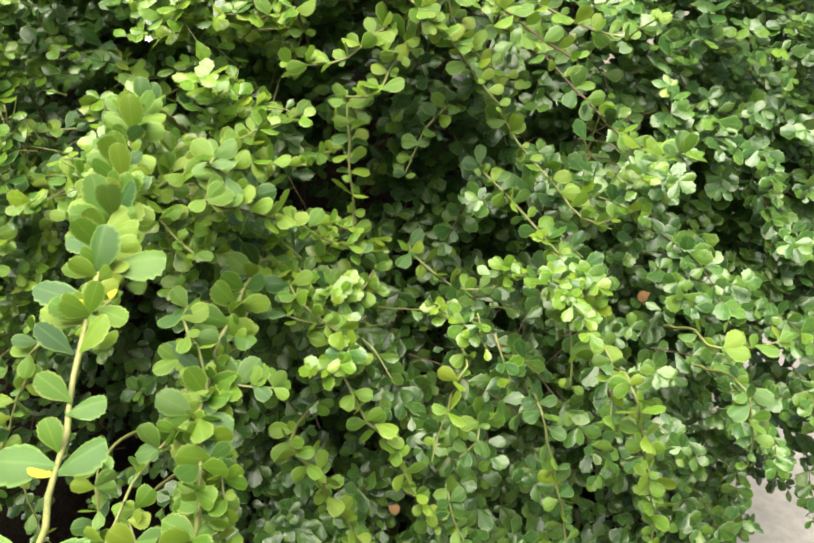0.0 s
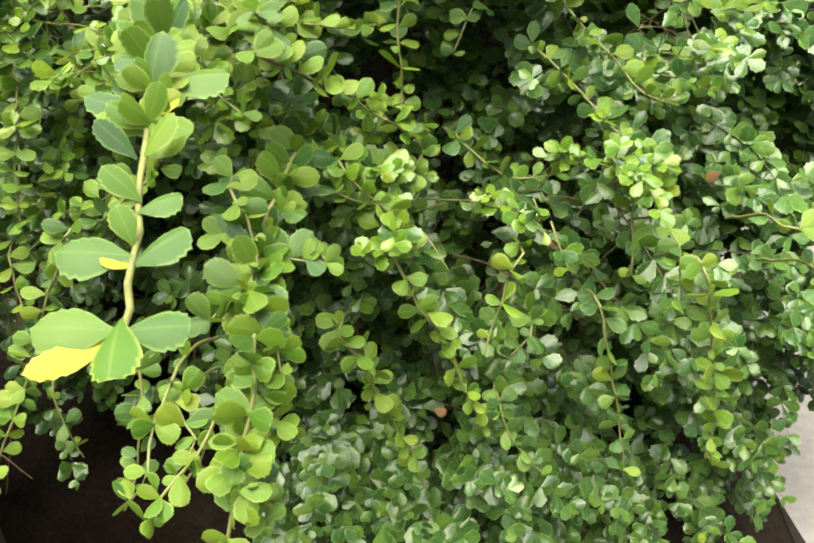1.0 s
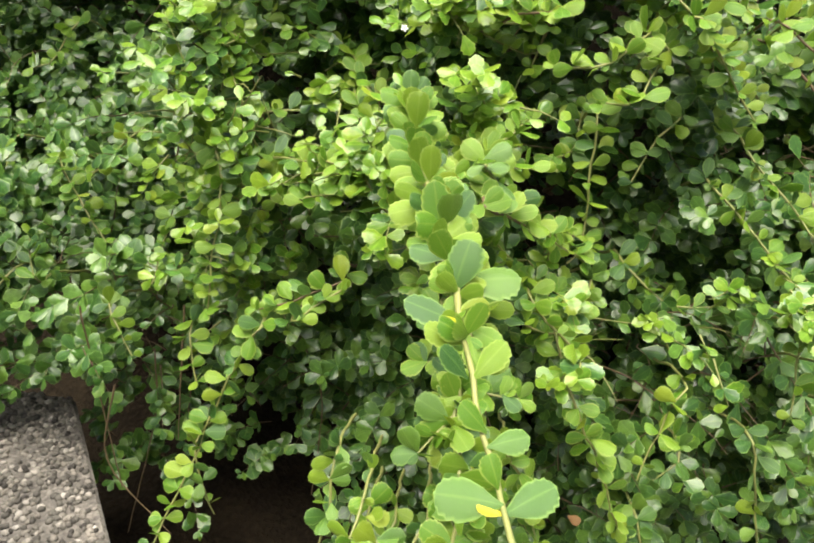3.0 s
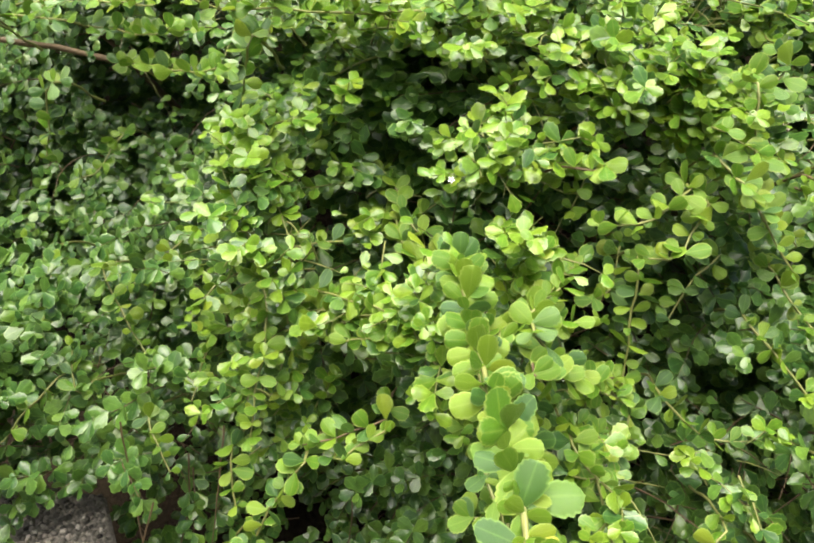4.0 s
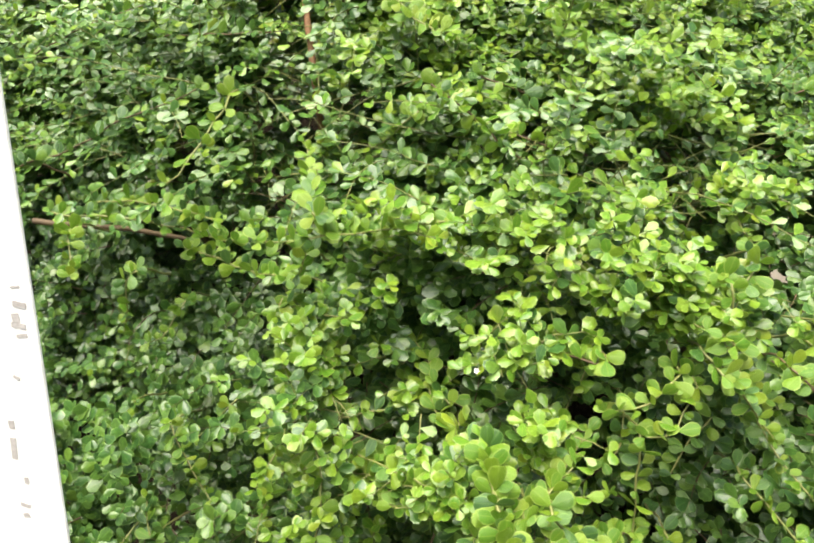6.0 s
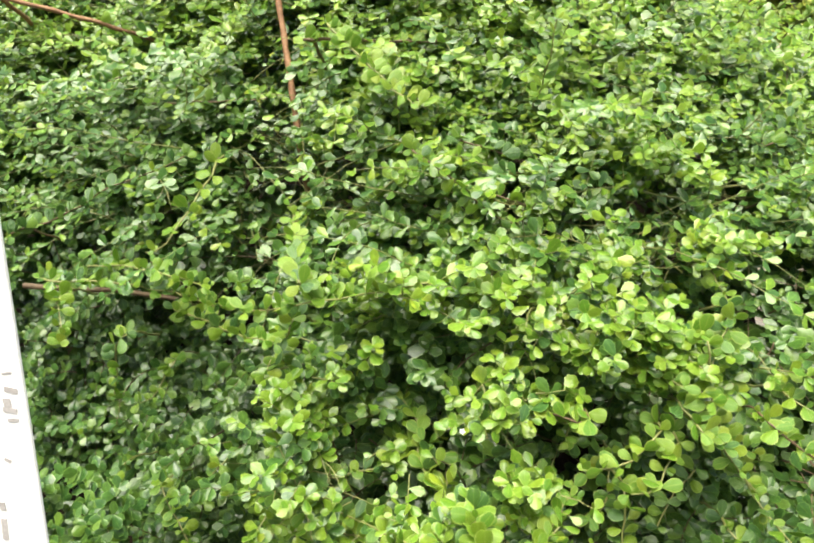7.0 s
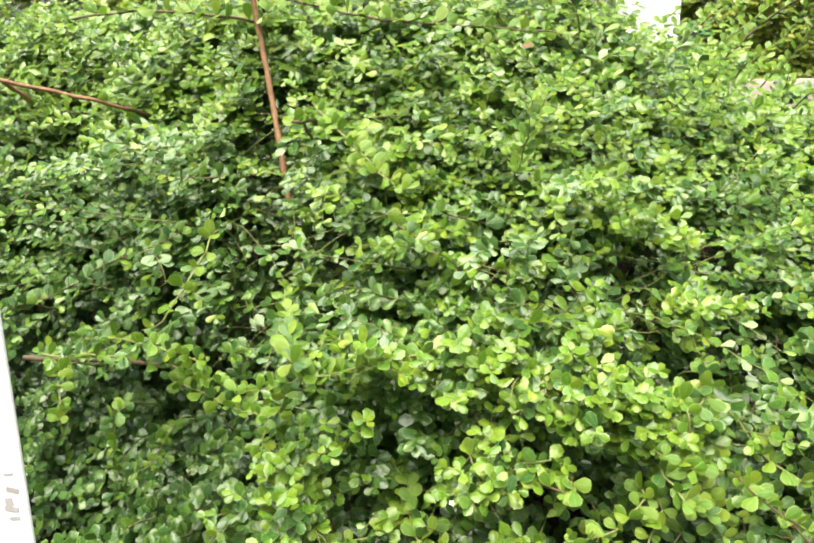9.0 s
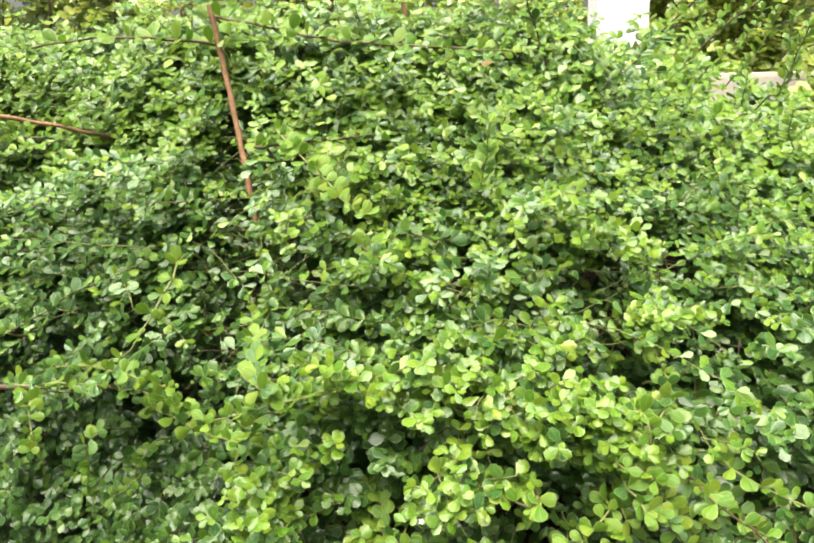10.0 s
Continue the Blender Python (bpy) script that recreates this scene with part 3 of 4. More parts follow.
# ---- branches that stand out, each with leaves of its own ----
def smooth_line(points, step=0.011, crook=0.0012):
    """An even row of points on a smooth curve through the given ones."""
    p = np.array(points, float)
    pad = np.concatenate([[2 * p[0] - p[1]], p, [2 * p[-1] - p[-2]]])
    out = []
    for k in range(len(p) - 1):
        a, b, c, d = pad[k:k + 4]
        for t in np.arange(0, 1, 0.05):
            out.append(0.5 * (2 * b + (c - a) * t + (2 * a - 5 * b + 4 * c - d) * t * t + (3 * b - a - 3 * c + d) * t ** 3))
    out = np.array(out + [p[-1]])
    run = np.concatenate([[0], np.cumsum(np.linalg.norm(np.diff(out, axis=0), axis=1))])
    s = np.linspace(0, run[-1], max(3, int(run[-1] / step) + 1))
    line = np.stack([np.interp(s, run, out[:, k]) for k in range(3)], 1)
    return line + crook * np.sin(np.outer(np.arange(len(s)), [1.9, 2.3, 1.6]) + len(s))


def stalk_mesh(name, line, r0, r1, sides=8):
    d = unit(np.gradient(line, axis=0))
    s = unit(np.cross(d, np.array([0.31, 0.25, 0.9])))
    n = np.cross(s, d)
    ang = np.linspace(0, 2 * math.pi, sides, endpoint=False)
    r = np.linspace(r0, r1, len(line)) * (1 + 0.10 * np.sin(np.arange(len(line)) * 2.4))
    v = line[:, None] + r[:, None, None] * (np.cos(ang)[:, None] * s[:, None] + np.sin(ang)[:, None] * n[:, None])
    idx = np.arange(len(line) * sides).reshape(len(line), sides)
    a, b = idx[:-1], idx[1:]
    q = np.stack([a, np.roll(a, -1, 1), np.roll(b, -1, 1), b], -1).reshape(-1, 4)
    return quads_mesh(name, v.reshape(-1, 3), q)


LEAF_SHAPES = {}
for tone, mat in (("old", leaf_old_one), ("young", leaf_young_one), ("yellow", leaf_yellow), ("dead", leaf_dead)):
    for k in range(3):
        pts, f, uv = LEAF_NEAR
        me = quads_mesh("leaf", pts * np.array([0.85 + 0.12 * k, 1, 0.6 + 0.8 * k]), f, uv)
        me.materials.append(mat)
        LEAF_SHAPES[tone, k] = me


def leaf(parent, base, axis, normal, size, tone, width=1.0):
    s, a, n = frames(np.array(axis), np.array(normal))
    ob = new("leaf", LEAF_SHAPES[tone, int(rng.integers(0, 3))])
    ob.parent = parent
    m = Matrix([[*col, 0] for col in (s, a, n)] + [[0, 0, 0, 1]]).transposed()
    ob.matrix_basis = Matrix.Translation(Vector(base)) @ m @ Matrix.Diagonal((width * size, size, size, 1))
    return ob


def branch(points, r0=0.0016, r1=0.0008, mat=None, low=0.015, high=0.0235, young=0.55, per=3, bare=0.0, label="", gap=1, loose=0.45, flat=0.45, step=0.016, taper=0.0, slim=1.0):
    """A branch along the points; leaves along it past its bare part, the youngest at its tip."""
    if bare < 1:
        x, y, z = points[0]
        points = [(x, y + 0.11, z - 0.04), (x, y + 0.04, z - 0.005)] + points
    line = smooth_line(points, step, crook=0.0004 if bare >= 1 else 0.0010)
    ob = link("branch", stalk_mesh("branch", line, r0, r1), mat or twig_green, None, label)
    ob.parent = shrub
    ob.matrix_parent_inverse = shrub.matrix_basis.inverted()
    first = max(6, int(bare * len(line)))
    if bare > 0.9:
        return ob
    nodes = np.array([len(line) - 1])
    base, axis, normal, size, width, youth = leaf_poses(line[None], nodes, per, low, high, 0.8, 0.55, loose, flat, 1.0)
    for k in range(len(base)):
        row = k // per + 1
        if row < first or row % gap:
            continue
        tone = "young" if rng.uniform() < young * (0.5 + row / len(line)) else "old"
        leaf(ob, base[k], axis[k], normal[k], size[k] * (1 + taper * (0.5 - row / len(line))), tone, slim)
    return ob


# Sprays that reach outwards, hang down or arch out of the face.
shoot = branch([(-0.209, 0.549, 1.029), (-0.190, 0.448, 1.009), (-0.171, 0.374, 0.998), (-0.160, 0.309, 0.982), (-0.150, 0.262, 0.968), (-0.140, 0.220, 0.958), (-0.129, 0.177, 0.958)], 0.0020, 0.0012, bare=0.99, label="long pale green arching shoot with yellow-green leaves")
leaf(shoot, (-0.130, 0.177, 0.958), (-0.96, -0.11, 0.24), (0.48, -0.52, 0.80), 0.025, "old", 0.90)
leaf(shoot, (-0.130, 0.177, 0.956), (-0.87, -0.49, -0.09), (0.43, -0.52, 0.80), 0.027, "yellow", 0.60)
leaf(shoot, (-0.128, 0.177, 0.958), (0.95, -0.13, 0.30), (-0.47, -0.52, 0.80), 0.020, "old", 0.90)
leaf(shoot, (-0.129, 0.180, 0.960), (0.10, -0.99, -0.02), (-0.05, -0.52, 0.80), 0.022, "young", 0.90)
leaf(shoot, (-0.141, 0.223, 0.959), (-0.96, -0.09, 0.26), (0.48, -0.52, 0.80), 0.027, "old", 0.90)
leaf(shoot, (-0.140, 0.220, 0.957), (-0.90, -0.07, 0.43), (0.45, -0.52, 0.80), 0.012, "yellow", 0.60)
leaf(shoot, (-0.140, 0.220, 0.957), (0.74, 0.19, 0.64), (-0.37, -0.52, 0.80), 0.023, "old", 0.90)
leaf(shoot, (-0.143, 0.230, 0.961), (-0.24, 0.11, 0.96), (0.12, -0.52, 0.80), 0.015, "young", 0.90)
leaf(shoot, (-0.148, 0.256, 0.967), (-0.56, -0.06, 0.83), (0.28, -0.52, 0.80), 0.019, "young", 0.90)
leaf(shoot, (-0.147, 0.249, 0.965), (0.87, 0.06, 0.48), (-0.44, -0.52, 0.80), 0.018, "old", 0.90)
leaf(shoot, (-0.157, 0.283, 0.975), (-0.57, -0.11, 0.81), (0.29, -0.52, 0.80), 0.022, "old", 0.90)
leaf(shoot, (-0.154, 0.283, 0.975), (0.51, 0.19, 0.84), (-0.26, -0.52, 0.80), 0.023, "young", 0.90)
leaf(shoot, (-0.162, 0.320, 0.981), (-0.92, 0.01, 0.39), (0.46, -0.52, 0.80), 0.031, "old", 0.90)
leaf(shoot, (-0.160, 0.321, 0.982), (0.80, -0.08, 0.59), (-0.40, -0.52, 0.80), 0.015, "yellow", 0.60)
leaf(shoot, (-0.162, 0.321, 0.982), (-0.45, -0.67, 0.59), (0.23, -0.52, 0.80), 0.012, "yellow", 0.60)
leaf(shoot, (-0.166, 0.340, 0.988), (0.16, 0.11, 0.98), (-0.08, -0.52, 0.80), 0.029, "old", 0.90)
leaf(shoot, (-0.163, 0.347, 0.989), (0.94, 0.00, 0.34), (-0.47, -0.52, 0.80), 0.032, "old", 0.90)
leaf(shoot, (-0.176, 0.385, 0.998), (-0.18, 0.16, 0.97), (0.09, -0.52, 0.80), 0.034, "young", 0.90)
leaf(shoot, (-0.175, 0.392, 0.999), (0.47, 0.07, 0.88), (-0.24, -0.52, 0.80), 0.030, "old", 0.90)
leaf(shoot, (-0.172, 0.366, 0.994), (-0.91, -0.07, 0.41), (0.46, -0.52, 0.80), 0.021, "old", 0.90)
leaf(shoot, (-0.152, 0.292, 0.972), (0.80, -0.03, 0.59), (-0.40, -0.52, 0.80), 0.017, "young", 0.90)
leaf(shoot, (-0.158, 0.315, 0.983), (0.91, -0.39, -0.15), (-0.45, -0.52, 0.80), 0.019, "young", 0.90)
leaf(shoot, (-0.160, 0.307, 0.978), (-0.80, -0.24, 0.55), (0.40, -0.52, 0.80), 0.022, "young", 0.90)
branch([(0.087, 0.701, 1.077), (0.114, 0.714, 1.069), (0.147, 0.691, 1.038), (0.197, 0.633, 0.990), (0.206, 0.573, 0.992), (0.201, 0.497, 1.013)], mat=twig_brown, young=0.6)
branch([(0.131, 0.708, 1.095), (0.176, 0.683, 1.077), (0.200, 0.666, 1.073), (0.207, 0.655, 1.084), (0.214, 0.642, 1.090)], young=1.25)
branch([(0.011, 0.618, 1.100), (0.035, 0.654, 1.074), (0.060, 0.693, 1.055)], young=1.25)
branch([(-0.020, 0.647, 1.083), (-0.042, 0.630, 1.068), (-0.068, 0.616, 1.057), (-0.098, 0.607, 1.058)], young=1.25)
branch([(-0.050, 0.728, 0.998), (-0.057, 0.696, 0.977), (-0.065, 0.670, 0.968), (-0.083, 0.648, 0.970)], young=0.6)
branch([(-0.196, 0.525, 0.976), (-0.159, 0.545, 0.993), (-0.141, 0.562, 1.001), (-0.127, 0.579, 1.010)], young=1.25)
branch([(-0.173, 0.473, 0.887), (-0.157, 0.460, 0.862), (-0.152, 0.440, 0.824), (-0.148, 0.422, 0.789), (-0.144, 0.404, 0.754)], young=0.6)
branch([(-0.253, 0.689, 1.001), (-0.271, 0.715, 1.014), (-0.284, 0.744, 1.030), (-0.302, 0.769, 1.039)], young=0.6)
branch([(-0.422, 0.720, 0.926), (-0.340, 0.647, 0.949), (-0.261, 0.575, 0.973)], young=0.6)
branch([(-0.386, 0.683, 0.910), (-0.316, 0.624, 0.941), (-0.249, 0.565, 0.972)], young=1.25)
branch([(-0.098, 0.628, 1.099), (-0.132, 0.662, 1.088), (-0.159, 0.693, 1.069), (-0.183, 0.734, 1.072)], mat=twig_brown, young=1.25)
branch([(-0.187, 0.501, 0.961), (-0.170, 0.490, 0.944), (-0.160, 0.484, 0.939)], young=1.25)
branch([(0.275, 0.545, 0.820), (0.307, 0.553, 0.816), (0.345, 0.562, 0.815)], young=0.7, gap=2)
branch([(0.074, 0.575, 0.704), (0.061, 0.567, 0.684), (0.051, 0.564, 0.674)], young=0.18)
branch([(-0.100, 0.539, 0.881), (-0.083, 0.537, 0.861), (-0.061, 0.536, 0.841), (-0.043, 0.530, 0.813)], young=0.6)
branch([(0.305, 0.523, 0.784), (0.314, 0.517, 0.749), (0.314, 0.510, 0.713)], young=0.18)
branch([(-0.255, 0.592, 0.964), (-0.314, 0.652, 0.939), (-0.421, 0.687, 0.904), (-0.464, 0.711, 0.884), (-0.487, 0.688, 0.812), (-0.492, 0.669, 0.785)], young=1.25)
branch([(-0.265, 0.573, 0.863), (-0.290, 0.567, 0.850), (-0.321, 0.562, 0.839), (-0.339, 0.559, 0.832)], mat=twig_brown, young=0.6)
branch([(-0.337, 0.545, 0.819), (-0.357, 0.555, 0.782), (-0.386, 0.543, 0.720), (-0.402, 0.531, 0.674), (-0.431, 0.502, 0.609), (-0.443, 0.481, 0.576)], young=0.6)
branch([(-0.423, 0.599, 0.782), (-0.418, 0.586, 0.755), (-0.413, 0.576, 0.732)], young=0.6)
branch([(-0.172, 0.521, 0.988), (-0.146, 0.565, 0.996), (-0.123, 0.609, 1.003), (-0.102, 0.651, 1.007)], young=1.25)
branch([(-0.147, 0.490, 0.978), (-0.123, 0.531, 0.954), (-0.099, 0.571, 0.930), (-0.059, 0.612, 0.908)], mat=twig_brown, young=1.25)
branch([(-0.073, 0.557, 0.849), (-0.064, 0.534, 0.821), (-0.039, 0.516, 0.766), (-0.021, 0.529, 0.730), (0.013, 0.538, 0.646), (0.042, 0.573, 0.573)], young=1.25)
branch([(0.056, 0.563, 0.789), (0.044, 0.557, 0.765), (0.035, 0.548, 0.736), (0.023, 0.535, 0.699)], young=1.25, gap=2)
branch([(0.158, 0.599, 0.833), (0.158, 0.582, 0.799), (0.158, 0.566, 0.764)], young=1.25, gap=2)
branch([(0.196, 0.505, 0.800), (0.212, 0.515, 0.752), (0.228, 0.522, 0.696), (0.243, 0.528, 0.641), (0.251, 0.528, 0.573)], young=1.25)
branch([(0.099, 0.721, 0.988), (0.114, 0.690, 0.966), (0.139, 0.662, 0.942), (0.165, 0.637, 0.914), (0.182, 0.628, 0.906), (0.196, 0.631, 0.912)], young=0.6)
branch([(0.077, 0.679, 0.943), (0.100, 0.663, 0.923), (0.124, 0.645, 0.900), (0.147, 0.628, 0.877), (0.165, 0.610, 0.854)], young=0.6)
branch([(-0.104, 0.501, 0.742), (-0.080, 0.515, 0.698), (-0.078, 0.530, 0.654), (-0.060, 0.544, 0.610), (-0.043, 0.555, 0.558)], young=1.25)
branch([(-0.247, 0.442, 0.769), (-0.250, 0.427, 0.720), (-0.257, 0.422, 0.692), (-0.265, 0.416, 0.658)], young=0.18)
branch([(-0.197, 0.436, 0.709), (-0.210, 0.430, 0.681), (-0.227, 0.423, 0.652), (-0.237, 0.422, 0.632)], young=0.7, gap=2)
branch([(0.133, 0.564, 0.730), (0.146, 0.556, 0.676), (0.160, 0.547, 0.618), (0.170, 0.537, 0.559)], young=0.18)
branch([(0.044, 0.558, 0.623), (0.059, 0.552, 0.581), (0.090, 0.548, 0.543)], young=0.18)
branch([(-0.434, 0.750, 1.012), (-0.447, 0.745, 0.982), (-0.455, 0.735, 0.943), (-0.464, 0.729, 0.912)], young=1.25)
branch([(0.038, 0.701, 1.004), (0.011, 0.689, 0.972), (-0.001, 0.678, 0.941)], young=0.18)
branch([(-0.033, 0.622, 0.857), (-0.054, 0.584, 0.847), (-0.073, 0.550, 0.842), (-0.104, 0.527, 0.862)], young=0.6)
branch([(0.182, 0.558, 0.813), (0.188, 0.538, 0.794), (0.181, 0.514, 0.767)], young=0.18)
branch([(-0.216, 0.781, 1.190), (-0.248, 0.753, 1.204), (-0.334, 0.712, 1.200), (-0.376, 0.679, 1.203), (-0.432, 0.644, 1.203), (-0.444, 0.617, 1.212)], young=1.25)
branch([(-0.261, 0.753, 1.173), (-0.298, 0.763, 1.165), (-0.325, 0.770, 1.151), (-0.353, 0.778, 1.136)], young=0.6)
branch([(-0.214, 0.780, 1.166), (-0.185, 0.770, 1.146), (-0.163, 0.763, 1.134), (-0.131, 0.761, 1.134)], young=0.6)
branch([(-0.413, 0.674, 1.175), (-0.438, 0.728, 1.126), (-0.461, 0.784, 1.081), (-0.471, 0.845, 1.047)], young=0.6)
branch([(-0.420, 0.728, 0.996), (-0.414, 0.677, 0.960), (-0.397, 0.646, 0.942), (-0.389, 0.616, 0.902), (-0.394, 0.598, 0.864), (-0.397, 0.586, 0.811)], young=1.25)
branch([(-0.384, 0.797, 1.060), (-0.387, 0.785, 1.039), (-0.396, 0.773, 1.018), (-0.410, 0.760, 0.996)], young=1.25)
branch([(-0.385, 0.681, 0.979), (-0.334, 0.699, 0.982), (-0.303, 0.714, 0.985), (-0.267, 0.734, 0.998), (-0.242, 0.754, 1.011)], young=0.6)
branch([(-0.228, 0.568, 0.967), (-0.265, 0.582, 0.950), (-0.294, 0.596, 0.930), (-0.321, 0.612, 0.917), (-0.340, 0.633, 0.910)], young=1.25)
branch([(-0.182, 0.528, 0.989), (-0.152, 0.548, 0.986), (-0.120, 0.567, 0.984), (-0.086, 0.586, 0.978)], young=1.25)
branch([(-0.148, 0.512, 0.998), (-0.119, 0.542, 0.959), (-0.082, 0.573, 0.920), (-0.047, 0.606, 0.887)], young=0.6)
branch([(-0.192, 0.750, 1.071), (-0.162, 0.724, 1.070), (-0.133, 0.710, 1.077), (-0.101, 0.702, 1.075), (-0.105, 0.696, 1.061), (-0.109, 0.696, 1.041)], young=1.25)
branch([(-0.059, 0.683, 1.127), (-0.077, 0.708, 1.125), (-0.103, 0.733, 1.126), (-0.116, 0.763, 1.135)], young=0.6)
branch([(-0.199, 0.855, 1.286), (-0.171, 0.856, 1.277), (-0.147, 0.858, 1.271), (-0.125, 0.862, 1.267)], mat=twig_brown, young=1.25)
branch([(-0.075, 0.784, 1.161), (-0.051, 0.751, 1.160), (-0.028, 0.715, 1.150), (-0.017, 0.677, 1.138), (-0.005, 0.643, 1.135)], young=1.25)
branch([(0.027, 0.684, 1.168), (0.038, 0.675, 1.100), (0.055, 0.681, 1.068), (0.084, 0.690, 1.041), (0.107, 0.702, 1.021)], young=1.25)
branch([(-0.002, 0.647, 1.072), (-0.015, 0.630, 1.048), (-0.028, 0.617, 1.032), (-0.052, 0.608, 1.031)], young=1.25)
branch([(-0.053, 0.629, 1.017), (-0.053, 0.626, 0.987), (-0.052, 0.622, 0.956), (-0.050, 0.619, 0.925), (-0.049, 0.614, 0.892)], young=0.6)
branch([(0.004, 0.664, 0.862), (0.037, 0.652, 0.837), (0.063, 0.646, 0.827), (0.093, 0.646, 0.832)], young=0.6)
branch([(-0.637, 0.776, 0.881), (-0.610, 0.755, 0.845), (-0.584, 0.737, 0.816), (-0.567, 0.725, 0.804)], young=1.25)
branch([(-0.554, 0.806, 0.913), (-0.577, 0.793, 0.888), (-0.606, 0.778, 0.862)], young=0.7, gap=2)
branch([(-0.675, 0.784, 1.098), (-0.684, 0.787, 1.072), (-0.687, 0.789, 1.040), (-0.697, 0.791, 1.013)], young=0.6)
branch([(-0.654, 0.892, 1.020), (-0.662, 0.877, 1.002), (-0.676, 0.859, 0.978), (-0.692, 0.847, 0.970)], young=0.6)
branch([(-0.766, 0.876, 1.166), (-0.700, 0.846, 1.180), (-0.637, 0.811, 1.186), (-0.578, 0.776, 1.189), (-0.528, 0.739, 1.192)], young=0.6)
branch([(-0.750, 0.788, 1.155), (-0.734, 0.758, 1.127), (-0.723, 0.734, 1.114)], young=1.25)
branch([(-0.631, 0.861, 1.113), (-0.566, 0.803, 1.124), (-0.500, 0.743, 1.131), (-0.438, 0.688, 1.148)], young=0.6)
branch([(-0.664, 0.683, 0.775), (-0.692, 0.668, 0.744), (-0.719, 0.651, 0.708), (-0.742, 0.644, 0.695)], young=0.7, gap=2)
branch([(-0.306, 0.546, 0.830), (-0.283, 0.551, 0.847), (-0.263, 0.556, 0.864)], young=0.6)
branch([(-0.398, 0.656, 1.228), (-0.417, 0.725, 1.243), (-0.438, 0.799, 1.267)], young=0.6)
branch([(-0.705, 0.791, 0.895), (-0.698, 0.762, 0.867), (-0.698, 0.732, 0.840), (-0.680, 0.710, 0.827)], young=0.18)
branch([(-0.633, 0.682, 0.765), (-0.643, 0.693, 0.785), (-0.649, 0.708, 0.811)], young=0.18)
branch([(0.077, 0.951, 1.243), (0.067, 0.872, 1.223), (0.054, 0.798, 1.216)], young=0.6)
branch([(-0.541, 0.661, 0.759), (-0.524, 0.645, 0.738), (-0.506, 0.630, 0.717)], young=0.18)
branch([(-0.553, 0.876, 1.323), (-0.548, 0.824, 1.307), (-0.555, 0.783, 1.285), (-0.566, 0.756, 1.260), (-0.583, 0.745, 1.238), (-0.607, 0.752, 1.228)], young=0.7, gap=2)
branch([(-0.847, 0.852, 1.220), (-0.770, 0.855, 1.245), (-0.701, 0.861, 1.284), (-0.641, 0.862, 1.305), (-0.595, 0.860, 1.326)], mat=twig_brown, young=0.18)
branch([(-0.946, 1.062, 1.344), (-0.859, 1.047, 1.383), (-0.785, 1.026, 1.408), (-0.713, 1.002, 1.425)], mat=twig_brown, young=0.18)
branch([(-0.676, 0.962, 1.384), (-0.616, 0.947, 1.388), (-0.559, 0.933, 1.391), (-0.496, 0.919, 1.396)], mat=twig_brown, young=0.18)
branch([(-0.404, 0.882, 1.486), (-0.366, 0.840, 1.457), (-0.329, 0.799, 1.430), (-0.301, 0.759, 1.411), (-0.278, 0.723, 1.405)], young=1.25)
branch([(-0.291, 0.814, 1.342), (-0.235, 0.818, 1.303), (-0.210, 0.822, 1.276), (-0.171, 0.829, 1.254)], mat=twig_brown, young=0.6)
branch([(-0.236, 0.865, 1.350), (-0.190, 0.895, 1.332), (-0.154, 0.926, 1.323), (-0.110, 0.960, 1.319)], mat=twig_brown, young=0.18)
branch([(0.069, 0.917, 1.228), (0.068, 0.860, 1.211), (0.068, 0.804, 1.198), (0.064, 0.750, 1.193)], young=1.25)
branch([(0.061, 0.721, 1.187), (0.045, 0.699, 1.166), (0.030, 0.676, 1.141)], young=0.6)
branch([(-0.189, 0.765, 1.087), (-0.171, 0.747, 1.069), (-0.146, 0.732, 1.057), (-0.117, 0.718, 1.049), (-0.101, 0.707, 1.053)], young=1.25)
branch([(-0.001, 0.642, 1.110), (0.029, 0.646, 1.085), (0.054, 0.648, 1.053), (0.085, 0.648, 1.015)], young=0.6)
branch([(0.085, 0.648, 1.098), (0.110, 0.639, 1.080), (0.144, 0.631, 1.060)], mat=twig_brown, young=1.25)
branch([(-0.309, 0.832, 1.314), (-0.340, 0.835, 1.285), (-0.368, 0.840, 1.263)], young=0.6)
branch([(-0.033, 0.986, 1.299), (0.007, 1.012, 1.317), (0.063, 1.029, 1.302)], young=1.25)
branch([(-0.122, 1.111, 1.405), (-0.115, 1.166, 1.441), (-0.099, 1.219, 1.471)], young=1.25)
branch([(0.197, 1.041, 1.326), (0.245, 1.110, 1.354), (0.267, 1.177, 1.386), (0.285, 1.248, 1.431)], mat=twig_brown, young=0.6)
branch([(-0.243, 0.658, 0.986), (-0.268, 0.690, 0.989), (-0.284, 0.727, 1.005), (-0.313, 0.754, 0.994)], young=1.25)
branch([(-0.119, 0.812, 1.192), (-0.090, 0.790, 1.188), (-0.057, 0.763, 1.166)], young=1.25)
branch([(-0.792, 0.819, 1.165), (-0.748, 0.830, 1.161), (-0.701, 0.826, 1.163), (-0.608, 0.808, 1.158), (-0.551, 0.771, 1.160), (-0.505, 0.721, 1.175)], young=0.6)
